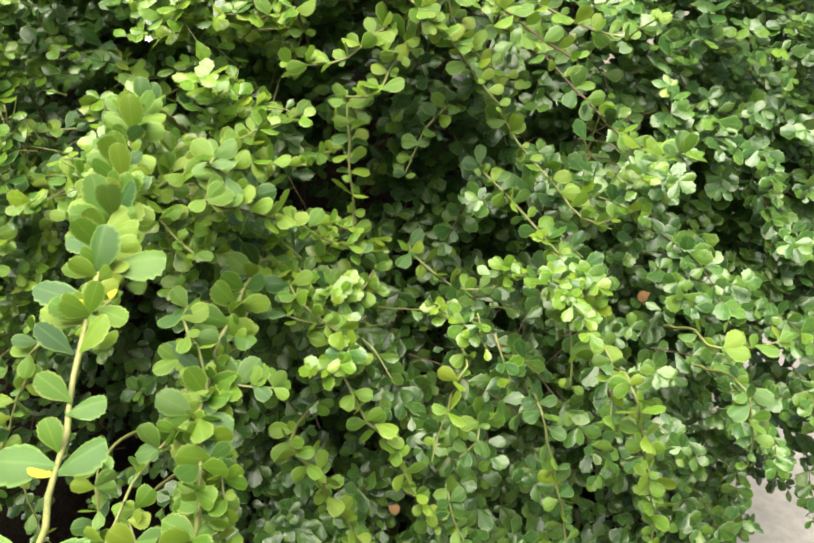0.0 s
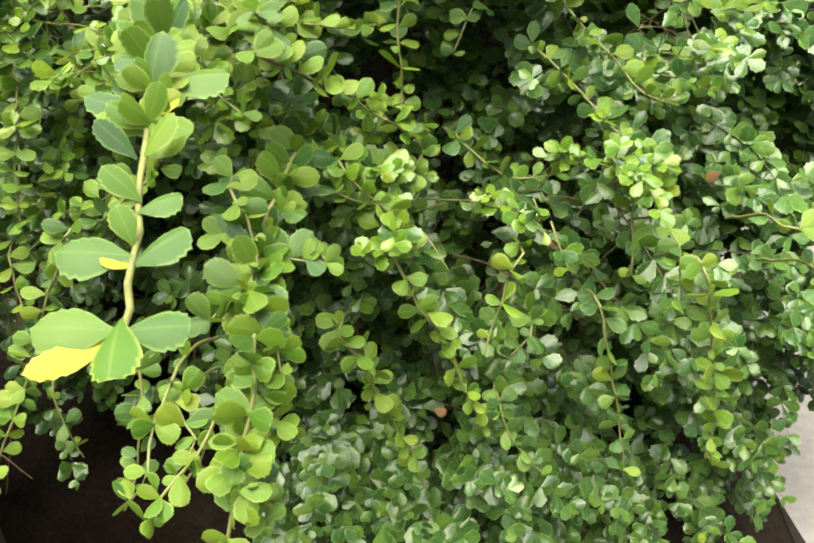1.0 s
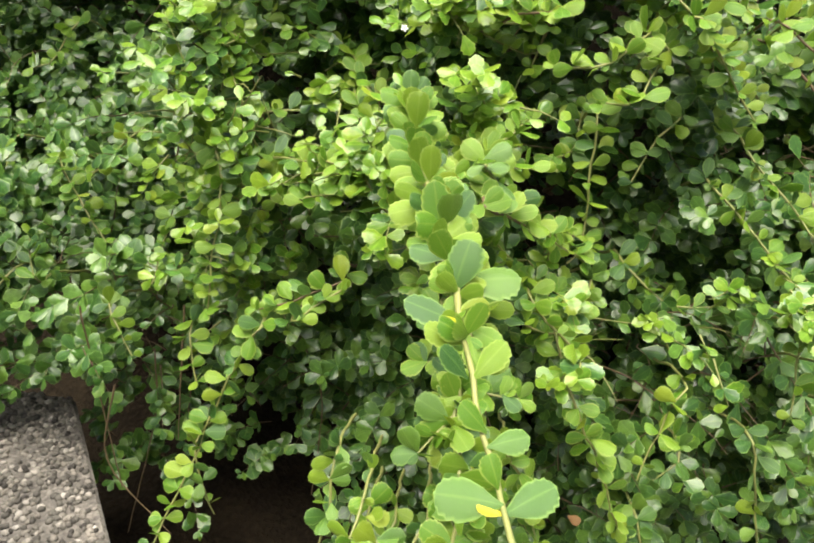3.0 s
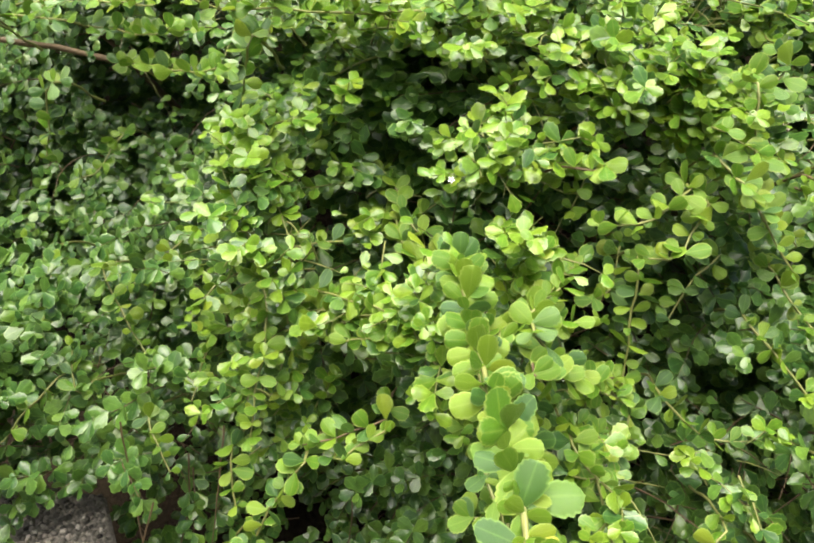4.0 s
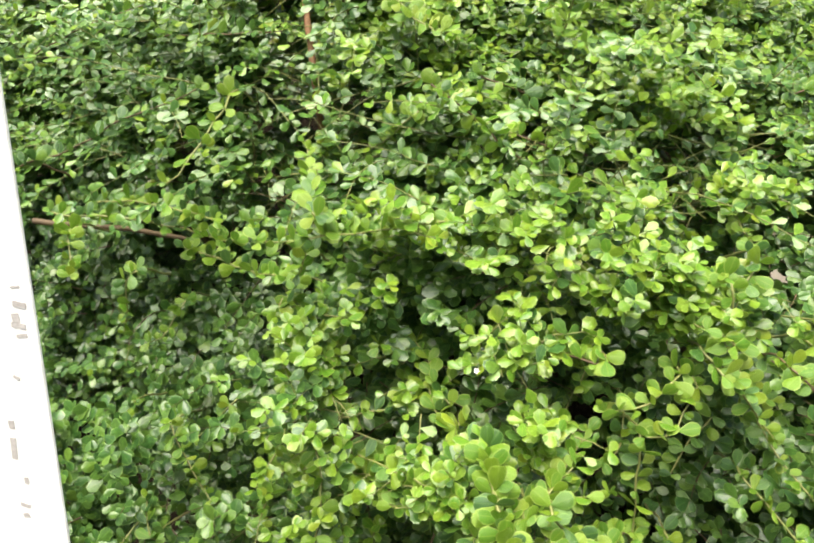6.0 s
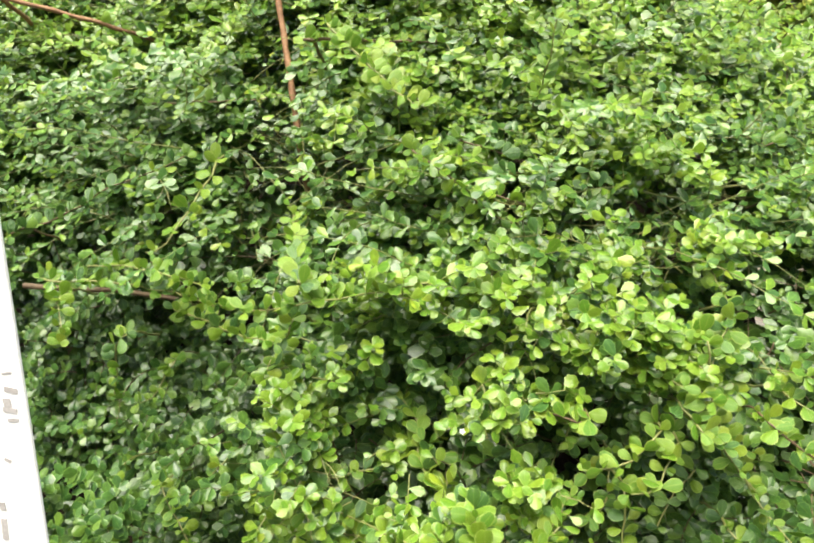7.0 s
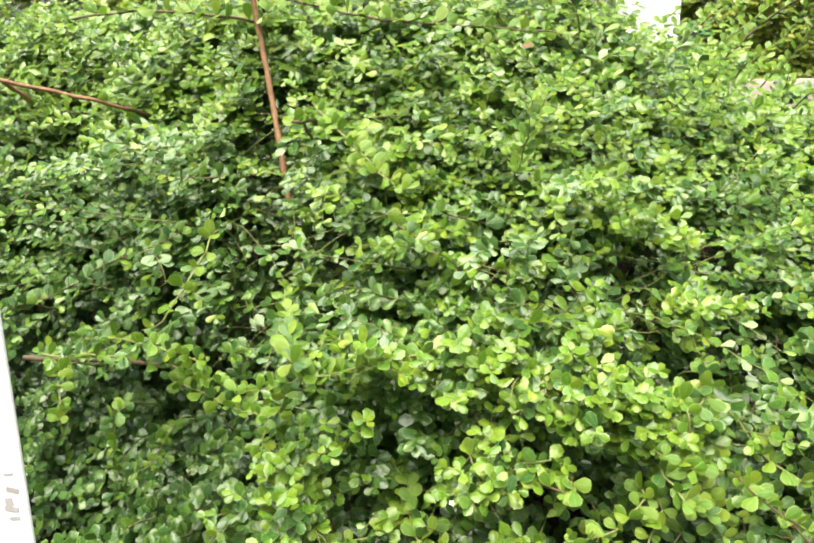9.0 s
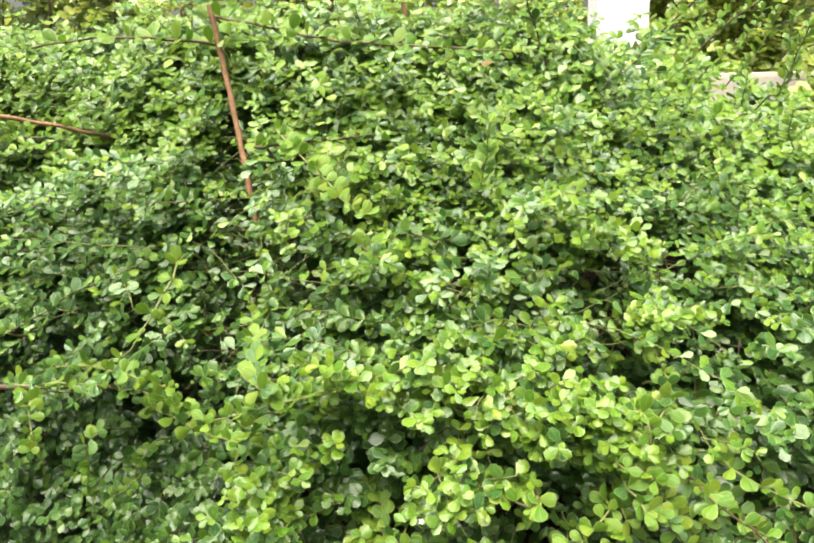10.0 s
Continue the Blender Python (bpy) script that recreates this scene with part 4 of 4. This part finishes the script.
branch([(-0.209, 0.549, 1.029), (-0.190, 0.448, 1.009), (-0.171, 0.374, 0.998), (-0.160, 0.309, 0.982)], 0.0019, 0.0016, low=0.019, high=0.028, young=0.75, per=5, step=0.014, loose=0.28, flat=0.3, slim=0.85)
# A column of large-leaved sprays that leans out over the foot of the bank.
branch([(-0.134, 0.553, 0.889), (-0.149, 0.494, 0.864), (-0.156, 0.445, 0.836), (-0.150, 0.403, 0.811), (-0.148, 0.381, 0.784), (-0.155, 0.366, 0.753), (-0.158, 0.344, 0.732), (-0.164, 0.335, 0.704), (-0.170, 0.327, 0.679)], 0.0022, 0.0013, low=0.019, high=0.030, young=0.6, per=4, step=0.017, loose=0.35)
branch([(-0.152, 0.450, 0.834), (-0.166, 0.424, 0.828), (-0.179, 0.407, 0.817)], low=0.020, high=0.031, young=0.5, per=4, loose=0.35)
branch([(-0.151, 0.423, 0.816), (-0.136, 0.400, 0.805), (-0.131, 0.390, 0.786)], low=0.019, high=0.029, young=0.7, per=4, loose=0.35)
branch([(-0.150, 0.466, 0.843), (-0.127, 0.458, 0.838), (-0.105, 0.465, 0.830)], low=0.018, high=0.028, young=0.6, per=4, loose=0.35)
branch([(-0.137, 0.516, 0.863), (-0.155, 0.478, 0.854), (-0.182, 0.476, 0.851)], low=0.018, high=0.028, young=0.5, per=4, loose=0.35)
branch([(-0.152, 0.388, 0.771), (-0.138, 0.379, 0.764), (-0.133, 0.378, 0.742)], low=0.018, high=0.027, young=0.7, per=4, loose=0.35)
branch([(-0.157, 0.369, 0.746), (-0.165, 0.354, 0.741), (-0.146, 0.350, 0.722), (-0.141, 0.347, 0.696)], low=0.018, high=0.027, young=0.6, per=4, loose=0.35)
branch([(-0.170, 0.392, 0.768), (-0.183, 0.374, 0.746), (-0.198, 0.355, 0.731), (-0.205, 0.341, 0.727), (-0.217, 0.333, 0.712)], 0.0016, 0.0010, low=0.016, high=0.023, young=0.9, per=3, bare=0.75)
branch([(-0.218, 0.427, 0.760), (-0.224, 0.398, 0.749), (-0.226, 0.378, 0.733), (-0.228, 0.359, 0.718), (-0.249, 0.364, 0.686)], low=0.015, high=0.023, young=0.6, per=3, gap=2)
branch([(-0.214, 0.406, 0.742), (-0.198, 0.390, 0.733), (-0.201, 0.377, 0.720)], low=0.016, high=0.024, young=0.5, per=3)
branch([(-0.453, 0.649, 0.583), (-0.446, 0.637, 0.540), (-0.432, 0.632, 0.489)], low=0.014, high=0.020, young=0.5, per=2, gap=2)
# Woody stems and the long shoots at the top.
branch([(-0.87, 0.89, 1.130), (-0.795, 0.905, 1.122), (-0.74, 0.92, 1.116), (-0.658, 0.935, 1.100)], 0.0042, 0.0035, twig_brown, bare=2, label="bare reddish-brown woody branch")
branch([(-0.479, 1.100, 1.150), (-0.468, 0.973, 1.310), (-0.472, 0.978, 1.337), (-0.485, 0.998, 1.413), (-0.501, 1.024, 1.495), (-0.516, 1.045, 1.571), (-0.529, 1.050, 1.660)], 0.0058, 0.0040, bark, bare=2, label="upright bare reddish-brown woody stem")
branch([(-0.528, 1.06, 1.605), (-0.581, 1.02, 1.613), (-0.667, 0.99, 1.619), (-0.758, 0.96, 1.609)], 0.0028, 0.0014, twig_brown, gap=1, per=2, low=0.019, high=0.029, loose=0.3, flat=0.5, young=1.3)
branch([(-0.535, 1.07, 1.645), (-0.435, 1.02, 1.623), (-0.34, 0.98, 1.599), (-0.225, 0.95, 1.585), (-0.097, 0.93, 1.571)], 0.0024, 0.001, twig_brown, gap=1, per=2, low=0.019, high=0.029, loose=0.3, flat=0.5, young=1.3)
branch([(-0.21, 1.28, 1.40), (-0.216, 1.27, 1.504), (-0.225, 1.27, 1.549), (-0.247, 1.25, 1.619), (-0.265, 1.24, 1.70)], 0.0045, 0.003, bark, bare=2)
branch([(0.02, 1.22, 1.42), (-0.005, 1.20, 1.489), (-0.026, 1.17, 1.557), (-0.045, 1.15, 1.612), (-0.07, 1.14, 1.68)], 0.0022, 0.0014, twig_brown, gap=1)
branch([(-0.425, 0.855, 1.470), (-0.360, 0.929, 1.468), (-0.284, 1.004, 1.467), (-0.211, 1.082, 1.473), (-0.080, 1.164, 1.479), (0.085, 1.247, 1.476)], 0.0022, 0.0011, twig_brown, young=0.9, per=2)
branch([(-0.92, 0.98, 1.535), (-0.798, 1.06, 1.496), (-0.724, 1.10, 1.469)], 0.0035, 0.003, bark, gap=3, per=1)
branch([(0.154, 1.50, 1.50), (0.221, 1.45, 1.591), (0.289, 1.40, 1.664)], 0.003, 0.0018, twig_brown, gap=1)
branch([(0.277, 1.60, 1.49), (0.384, 1.55, 1.607), (0.445, 1.50, 1.66)], 0.003, 0.0018, twig_brown, gap=1)

branch([(-0.145, 0.90, 1.40), (-0.138, 0.84, 1.45), (-0.135, 0.82, 1.49)], young=1.6, per=3)
# Young shoots rising from the top.
branch([(0.213, 1.671, 1.561), (0.280, 1.650, 1.612), (0.354, 1.629, 1.666)], 0.0018, 0.0010, twig_brown, low=0.019, high=0.029, young=1.5, per=3, step=0.018)
branch([(0.242, 1.552, 1.499), (0.309, 1.537, 1.575), (0.381, 1.518, 1.636)], 0.0018, 0.0010, twig_green, low=0.019, high=0.029, young=1.5, per=3, step=0.018)
branch([(0.463, 1.625, 1.515), (0.504, 1.609, 1.594), (0.515, 1.585, 1.654)], 0.0018, 0.0010, twig_green, low=0.019, high=0.029, young=1.5, per=3, step=0.018)
branch([(0.495, 1.511, 1.473), (0.515, 1.492, 1.549), (0.522, 1.466, 1.601)], 0.0018, 0.0010, twig_brown, low=0.019, high=0.029, young=1.5, per=3, step=0.018)
branch([(0.362, 1.780, 1.537), (0.394, 1.759, 1.600), (0.400, 1.735, 1.662)], 0.0018, 0.0010, twig_green, low=0.019, high=0.029, young=1.5, per=3, step=0.018)
branch([(0.425, 1.681, 1.539), (0.481, 1.658, 1.592), (0.499, 1.633, 1.643)], 0.0018, 0.0010, twig_green, low=0.019, high=0.029, young=1.5, per=3, step=0.018)
branch([(0.662, 1.789, 1.493), (0.620, 1.766, 1.566), (0.615, 1.743, 1.634)], 0.0018, 0.0010, twig_green, low=0.019, high=0.029, young=1.5, per=3, step=0.018)
branch([(-0.047, 1.393, 1.564), (-0.069, 1.360, 1.602), (-0.095, 1.325, 1.633)], 0.0018, 0.0010, twig_green, low=0.019, high=0.029, young=1.5, per=3, step=0.018)
branch([(-0.145, 1.443, 1.584), (-0.160, 1.413, 1.627), (-0.155, 1.382, 1.663)], 0.0018, 0.0010, twig_green, low=0.019, high=0.029, young=1.5, per=3, step=0.018)
branch([(0.067, 1.561, 1.576), (0.046, 1.531, 1.623), (0.046, 1.502, 1.667)], 0.0018, 0.0010, twig_green, low=0.019, high=0.029, young=1.5, per=3, step=0.018)
branch([(-0.433, 1.434, 1.627), (-0.445, 1.401, 1.660), (-0.476, 1.364, 1.682)], 0.0018, 0.0010, twig_green, low=0.019, high=0.029, young=1.5, per=3, step=0.018)
branch([(-0.713, 1.363, 1.633), (-0.725, 1.331, 1.670), (-0.755, 1.292, 1.686)], 0.0018, 0.0010, twig_green, low=0.019, high=0.029, young=1.5, per=3, step=0.018)
branch([(0.418, 1.432, 1.399), (0.382, 1.405, 1.462), (0.377, 1.377, 1.511)], 0.0018, 0.0010, twig_green, low=0.019, high=0.029, young=1.5, per=3, step=0.018)
branch([(0.465, 1.317, 1.350), (0.423, 1.290, 1.411), (0.414, 1.261, 1.459)], 0.0018, 0.0010, twig_green, low=0.019, high=0.029, young=1.5, per=3, step=0.018)
branch([(0.152, 1.484, 1.468), (0.113, 1.455, 1.522), (0.117, 1.428, 1.571)], 0.0018, 0.0010, twig_green, low=0.019, high=0.029, young=1.5, per=3, step=0.018)
branch([(0.295, 1.433, 1.434), (0.253, 1.403, 1.487), (0.251, 1.372, 1.526)], 0.0018, 0.0010, twig_green, low=0.019, high=0.029, young=1.5, per=3, step=0.018)
# A few withered leaves caught in the shrub.
for x, y, z in [(-0.02, 0.58, 0.60), (0.225, 0.58, 0.858), (-0.10, 0.80, 1.10), (-0.12, 1.0, 1.56), (0.10, 0.66, 0.75)]:
    leaf(shrub, np.array((x, y, z)) - np.array(shrub.location), rng.normal(0, 1, 3), np.array((0.1, -0.6, 0.6)), 0.016, "dead")
# Thin dry twigs hanging in the hollow underneath.
for k in range(6):
    x, y, z = rng.uniform(-0.58, -0.12), rng.uniform(0.56, 0.85), rng.uniform(0.66, 0.80)
    branch([(x, y, z), (x + rng.normal(0, 0.02), y - 0.01, z - 0.10), (x + rng.normal(0, 0.05), y - rng.uniform(0, 0.05), z - rng.uniform(0.18, 0.30))], 0.0011, 0.0006, twig_brown, bare=2)
# Small white flowers.
for x, y, z in [(-0.251, 0.735, 1.178), (-0.228, 0.625, 0.988), (-0.225, 0.64, 1.075)]:
    bm = bmesh.new()
    for k in range(5):
        a = 1.2566 * k + x * 40
        tip = [bm.verts.new((r * math.cos(a + d), r * math.sin(a + d), h)) for r, d, h in ((0.0008, 0, 0), (0.0035, -0.5, 0.0012), (0.0062, -0.22, 0.0008), (0.0062, 0.22, 0.0008), (0.0035, 0.5, 0.0012))]
        bm.faces.new(tip)
    flower = part("flower", bm, petal, shrub, "tiny white five-petalled flower")
    flower.matrix_basis = Matrix.Translation(Vector((x, y, z)) - shrub.location) @ pose(0, 0, 0, 48, 0, 10) @ Matrix.Diagonal((0.52, 0.52, 0.52, 1))
# Main stems inside, rooted in the bank.
for k, (bx, tx0, ty0, tz0) in enumerate([(-0.55, -0.75, 1.05, 1.12), (-0.4, -0.35, 0.85, 1.05), (-0.2, -0.12, 0.82, 0.98), (0.0, 0.12, 0.88, 0.95), (-0.1, 0.1, 1.15, 1.3), (-0.35, -0.45, 1.2, 1.35)]):
    line = smooth_line([(bx, 1.25, 0.72), (bx * 0.6 + tx0 * 0.4, 1.2, 0.9), (tx0, ty0, tz0)])
    ob = link("stem", stalk_mesh("stem", line, 0.011, 0.004), twig_brown, None)
    ob.parent = shrub
    ob.matrix_parent_inverse = shrub.matrix_basis.inverted()
for ob in shrub.children:
    if ob.name.split(".")[0] not in ("branch", "stem", "leaf", "flower"):
        ob.matrix_parent_inverse = shrub.matrix_basis.inverted()


# ---- ground and what stands on it ----
def sheet(name, x0, x1, y0, y1, nx, ny, height, mat, label):
    xs, ys = np.meshgrid(np.linspace(x0, x1, nx), np.linspace(y0, y1, ny))
    v = np.stack([xs, ys, height(xs, ys)], -1).reshape(-1, 3)
    i = np.arange(nx * ny).reshape(ny, nx)
    q = np.stack([i[:-1, :-1], i[:-1, 1:], i[1:, 1:], i[1:, :-1]], -1).reshape(-1, 4)
    return tagged(link(name, quads_mesh(name, v, q), mat), label=label, category=name, kind="structure")


sheet("ground", -600, 600, -600, 600, 2, 2, lambda x, y: 0 * x, earth, "dry bare ground with sparse grass")


def bank_height(x, y):
    rise = np.interp(y, [0.76, 0.79, 1.05, 1.15, 1.35, 1.55, 1.85, 2.5, 3.0, 3.4], [0.0, 0.28, 0.34, 0.48, 0.64, 0.90, 1.20, 1.22, 1.0, 0.0])
    side = np.interp(x, [-2.6, -1.8, 0.42, 0.72], [0, 1, 1, 0])
    round_off = np.clip((1.3 - ((x + 0.75) / 1.75) ** 2 - ((y - 1.9) / 1.5) ** 2) / 0.5, 0, 1)
    return rise * side * round_off + 0.02 * np.sin(17 * x + 5 * y) * np.sin(13 * y - 4 * x) - 0.02


sheet("soil_bank", -2.6, 0.9, 0.74, 3.4, 120, 90, bank_height, soil, "soil bank under the shrub, coloured near black for shade")

# Unseen wall, added to keep low sky light off the shrub's face.
bm = bmesh.new()
box(bm, -7, 7, -2.7, -2.5, 0, 2.2)
tagged(part("unseen_sky_block_wall", bm, concrete, None), label="unseen plain grey wall added to block low sky light", category="wall", kind="structure")

bm = bmesh.new()
box(bm, 0.67, 4.0, -1.0, 9.0, 0.0, 0.03)
tagged(part("pavement", bm, concrete, None), label="pale worn concrete path beside the shrub", category="pavement", kind="structure")

# Concrete block with a washed-gravel top.
block = tagged(new("concrete_block"), label="low concrete block with a rough washed-gravel top", category="block")
bm = bmesh.new()
plan = [(-0.665, 0.755), (-1.6, 0.82), (-1.5, 0.33), (-0.43, 0.42)]
low = [bm.verts.new((x, y, 0)) for x, y in plan]
top = [bm.verts.new((x, y, 0.545)) for x, y in plan]
bm.faces.new(low[::-1])
bm.faces.new(top)
for k in range(4):
    bm.faces.new((low[k], low[(k + 1) % 4], top[(k + 1) % 4], top[k]))
bmesh.ops.recalc_face_normals(bm, faces=bm.faces)
bmesh.ops.bevel(bm, geom=[e for e in bm.edges], offset=0.004, segments=1, affect="EDGES")
part("body", bm, aggregate, block)

pebbles = []
for k in range(2600):
    x, y = rng.uniform(-0.84, -0.44), rng.uniform(0.45, 0.77)
    if x > -0.437 - 0.70 * (y - 0.42) or y > 0.752 - 0.075 * (x + 0.665):
        continue
    pebbles.append((x, y, 0.546, *rng.uniform(0.0022, 0.0056, 3), rng.uniform(0, 6.28)))
bm = bmesh.new()
bmesh.ops.create_icosphere(bm, subdivisions=1, radius=1)
ball = np.array([v.co[:] for v in bm.verts])
tri = np.array([[v.index for v in f.verts] for f in bm.faces])
bm.free()
co, faces = [], []
for k, (x, y, z, a, b, c, turn) in enumerate(pebbles):
    q = ball * (a, b, c) * rng.uniform(0.85, 1.15, ball.shape)
    co += [(x + math.cos(turn) * p[0] - math.sin(turn) * p[1], y + math.sin(turn) * p[0] + math.cos(turn) * p[1], z + p[2]) for p in q]
    faces += (tri + k * len(ball)).tolist()
me = bpy.data.meshes.new("gravel")
me.from_pydata(co, [], faces)
me.polygons.foreach_set("use_smooth", [True] * len(me.polygons))
link("gravel", me, pebble, block, "grey and tan gravel bedded in the top", "stuff")

# White sign board on the block, leaning a little; its worn lettering as bars.
sign = tagged(new("sign_board"), label="white painted sign board with faded grey lettering", category="sign")
sign.matrix_basis = pose(-0.570, 0.420, 0.545, 0, 2.04, 0)
bm = bmesh.new()
box(bm, -0.36, 0.0, 0.0, 0.003, 0.0, 0.90, 0.0007)
panel = part("panel", bm, white_paint, sign)
for x, z, w, h, turn in [(-0.0104, 0.677, 0.0101, 0.0046, 8), (-0.0149, 0.666, 0.0059, 0.0076, -6), (-0.0135, 0.660, 0.0109, 0.0042, 4), (-0.0122, 0.652, 0.0084, 0.0029, -8), (-0.0118, 0.691, 0.0076, 0.0017, -10), (-0.0219, 0.616, 0.0050, 0.0029, 25), (-0.0328, 0.573, 0.0046, 0.0076, 0),
                         (-0.0342, 0.551, 0.0046, 0.0202, 3), (-0.0281, 0.521, 0.0033, 0.0067, 0), (-0.0324, 0.496, 0.0083, 0.0038, 12), (-0.0332, 0.486, 0.0054, 0.0042, -15), (-0.0324, 0.436, 0.0100, 0.0058, 20), (-0.0498, 0.444, 0.0033, 0.0167, 0)]:
    bm = bmesh.new()
    box(bm, -w / 2, w / 2, -0.0006, 0.001, -h / 2, h / 2)
    bmesh.ops.transform(bm, matrix=pose(x, 0, z, 0, turn, 0), verts=bm.verts)
    part("lettering", bm, grey_print, panel)

# Things farther off: a white pillar and a low pale wall behind the shrub.
pillar = tagged(new("gate_pillar"), label="white painted masonry pillar behind the shrubs", category="pillar")
bm = bmesh.new()
box(bm, 0.61, 0.88, 4.0, 4.30, 0, 2.5, 0.01)
part("shaft", bm, white_wall_paint, pillar)
bm = bmesh.new()
box(bm, 0.57, 0.92, 3.96, 4.34, 2.5, 2.58, 0.01)
part("cap", bm, white_wall_paint, pillar)
bm = bmesh.new()
box(bm, 0, 2.6, -0.09, 0.09, 0, 1.46, 0.015)
low_wall = tagged(part("low_wall", bm, cream_render, None), label="low cream-rendered garden wall", category="wall")
low_wall.matrix_basis = pose(1.10, 4.1, 0, 0, 0, -50)


# ---- shrubs behind ----
def back_shrub(x, y, wide, tall, count, label, mat=None):
    ob = tagged(new("background_shrub"), label=label, category="shrub", group="shrubs behind")
    ob.location = (x, y, 0)
    a, h = rng.uniform(0, 6.28, count), rng.uniform(0.25, 1, count)
    r = wide * np.sqrt(rng.uniform(0.2, 1, count)) * np.sqrt(np.clip(1.08 - h ** 2.2, 0.05, 1)) * (1 + 0.2 * np.sin(3 * a + 5 * h))
    root = np.stack([r * np.cos(a), r * np.sin(a), tall * h], 1)
    heading = np.stack([np.cos(a), np.sin(a), rng.normal(0.9, 0.4, count)], 1)
    nodes = rng.integers(5, 11, count)
    line = grow(root, heading, nodes, rng.uniform(0.015, 0.025, count), 0.06, 0.12)
    poses = leaf_poses(line, nodes, 2, 0.034, 0.060, 0.8)
    link("crown", leaves_mesh("crown", LEAF_PLAIN, *poses[:5]), mat or leaf_far, ob, kind="stuff")
    link("twig_mass", tubes_mesh("twig_mass", line, nodes, np.full(count, 0.002)), twig_brown, ob, kind="stuff")
    for k in range(5):
        q = 1.3 * k
        stem = smooth_line([(0.05 * math.cos(q), 0.05 * math.sin(q), 0), (0.3 * wide * math.cos(q), 0.3 * wide * math.sin(q), 0.5 * tall), (0.7 * wide * math.cos(q + 0.3), 0.7 * wide * math.sin(q + 0.3), 0.9 * tall)], 0.06)
        link("stem", stalk_mesh("stem", stem, 0.009, 0.004, 6), twig_brown, ob)
    return ob


for x, y, wide, tall, count in [(-2.3, 3.3, 0.9, 2.6, 420), (-1.2, 3.1, 0.75, 2.7, 520), (-0.45, 3.0, 0.6, 2.6, 520), (0.2, 5.6, 0.8, 3.0, 420), (-1.6, 5.6, 1.2, 3.2, 450), (1.75, 5.4, 1.0, 2.9, 1700), (3.1, 4.6, 0.9, 2.2, 500), (1.62, 2.7, 0.5, 1.60, 520), (1.78, 3.2, 0.42, 2.2, 1100), (-1.8, 2.8, 0.6, 2.5, 480), (1.45, 4.9, 0.6, 2.6, 1300)]:
    back_shrub(x, y, wide, tall, count, "loose yellow-green leafy shrub growing behind")

# A tall hedge far behind closes the view.
n = 900
hedge = tagged(new("hedge"), label="tall green hedge far behind the shrubs", category="hedge")
hedge.location = (0, 8.0, 0)
root = np.stack([rng.uniform(-7, 7, n), rng.uniform(-0.4, 0.6, n), 4.2 * np.sqrt(rng.uniform(0.01, 1, n))], 1)
root[:, 2] += 0.25 * np.sin(2.3 * root[:, 0]) + 0.15 * np.sin(5.1 * root[:, 0])
heading = np.stack([rng.normal(0, 0.6, n), rng.normal(-0.6, 0.5, n), rng.normal(0.5, 0.5, n)], 1)
nodes = rng.integers(4, 8, n)
line = grow(root, heading, nodes, rng.uniform(0.05, 0.08, n), 0.06, 0.12)
link("crown", leaves_mesh("crown", LEAF_PLAIN, *leaf_poses(line, nodes, 3, 0.11, 0.18, 0.8)[:5]), leaf_far, hedge, kind="stuff")
for k in range(9):
    stem = smooth_line([(-6.4 + 1.6 * k, 0.2, 0), (-6.3 + 1.6 * k, 0.15, 1.6), (-6.5 + 1.6 * k, 0.2, 3.6)], 0.2, 0.0)
    link("stem", stalk_mesh("stem", stem, 0.06, 0.02, 6), bark, hedge)
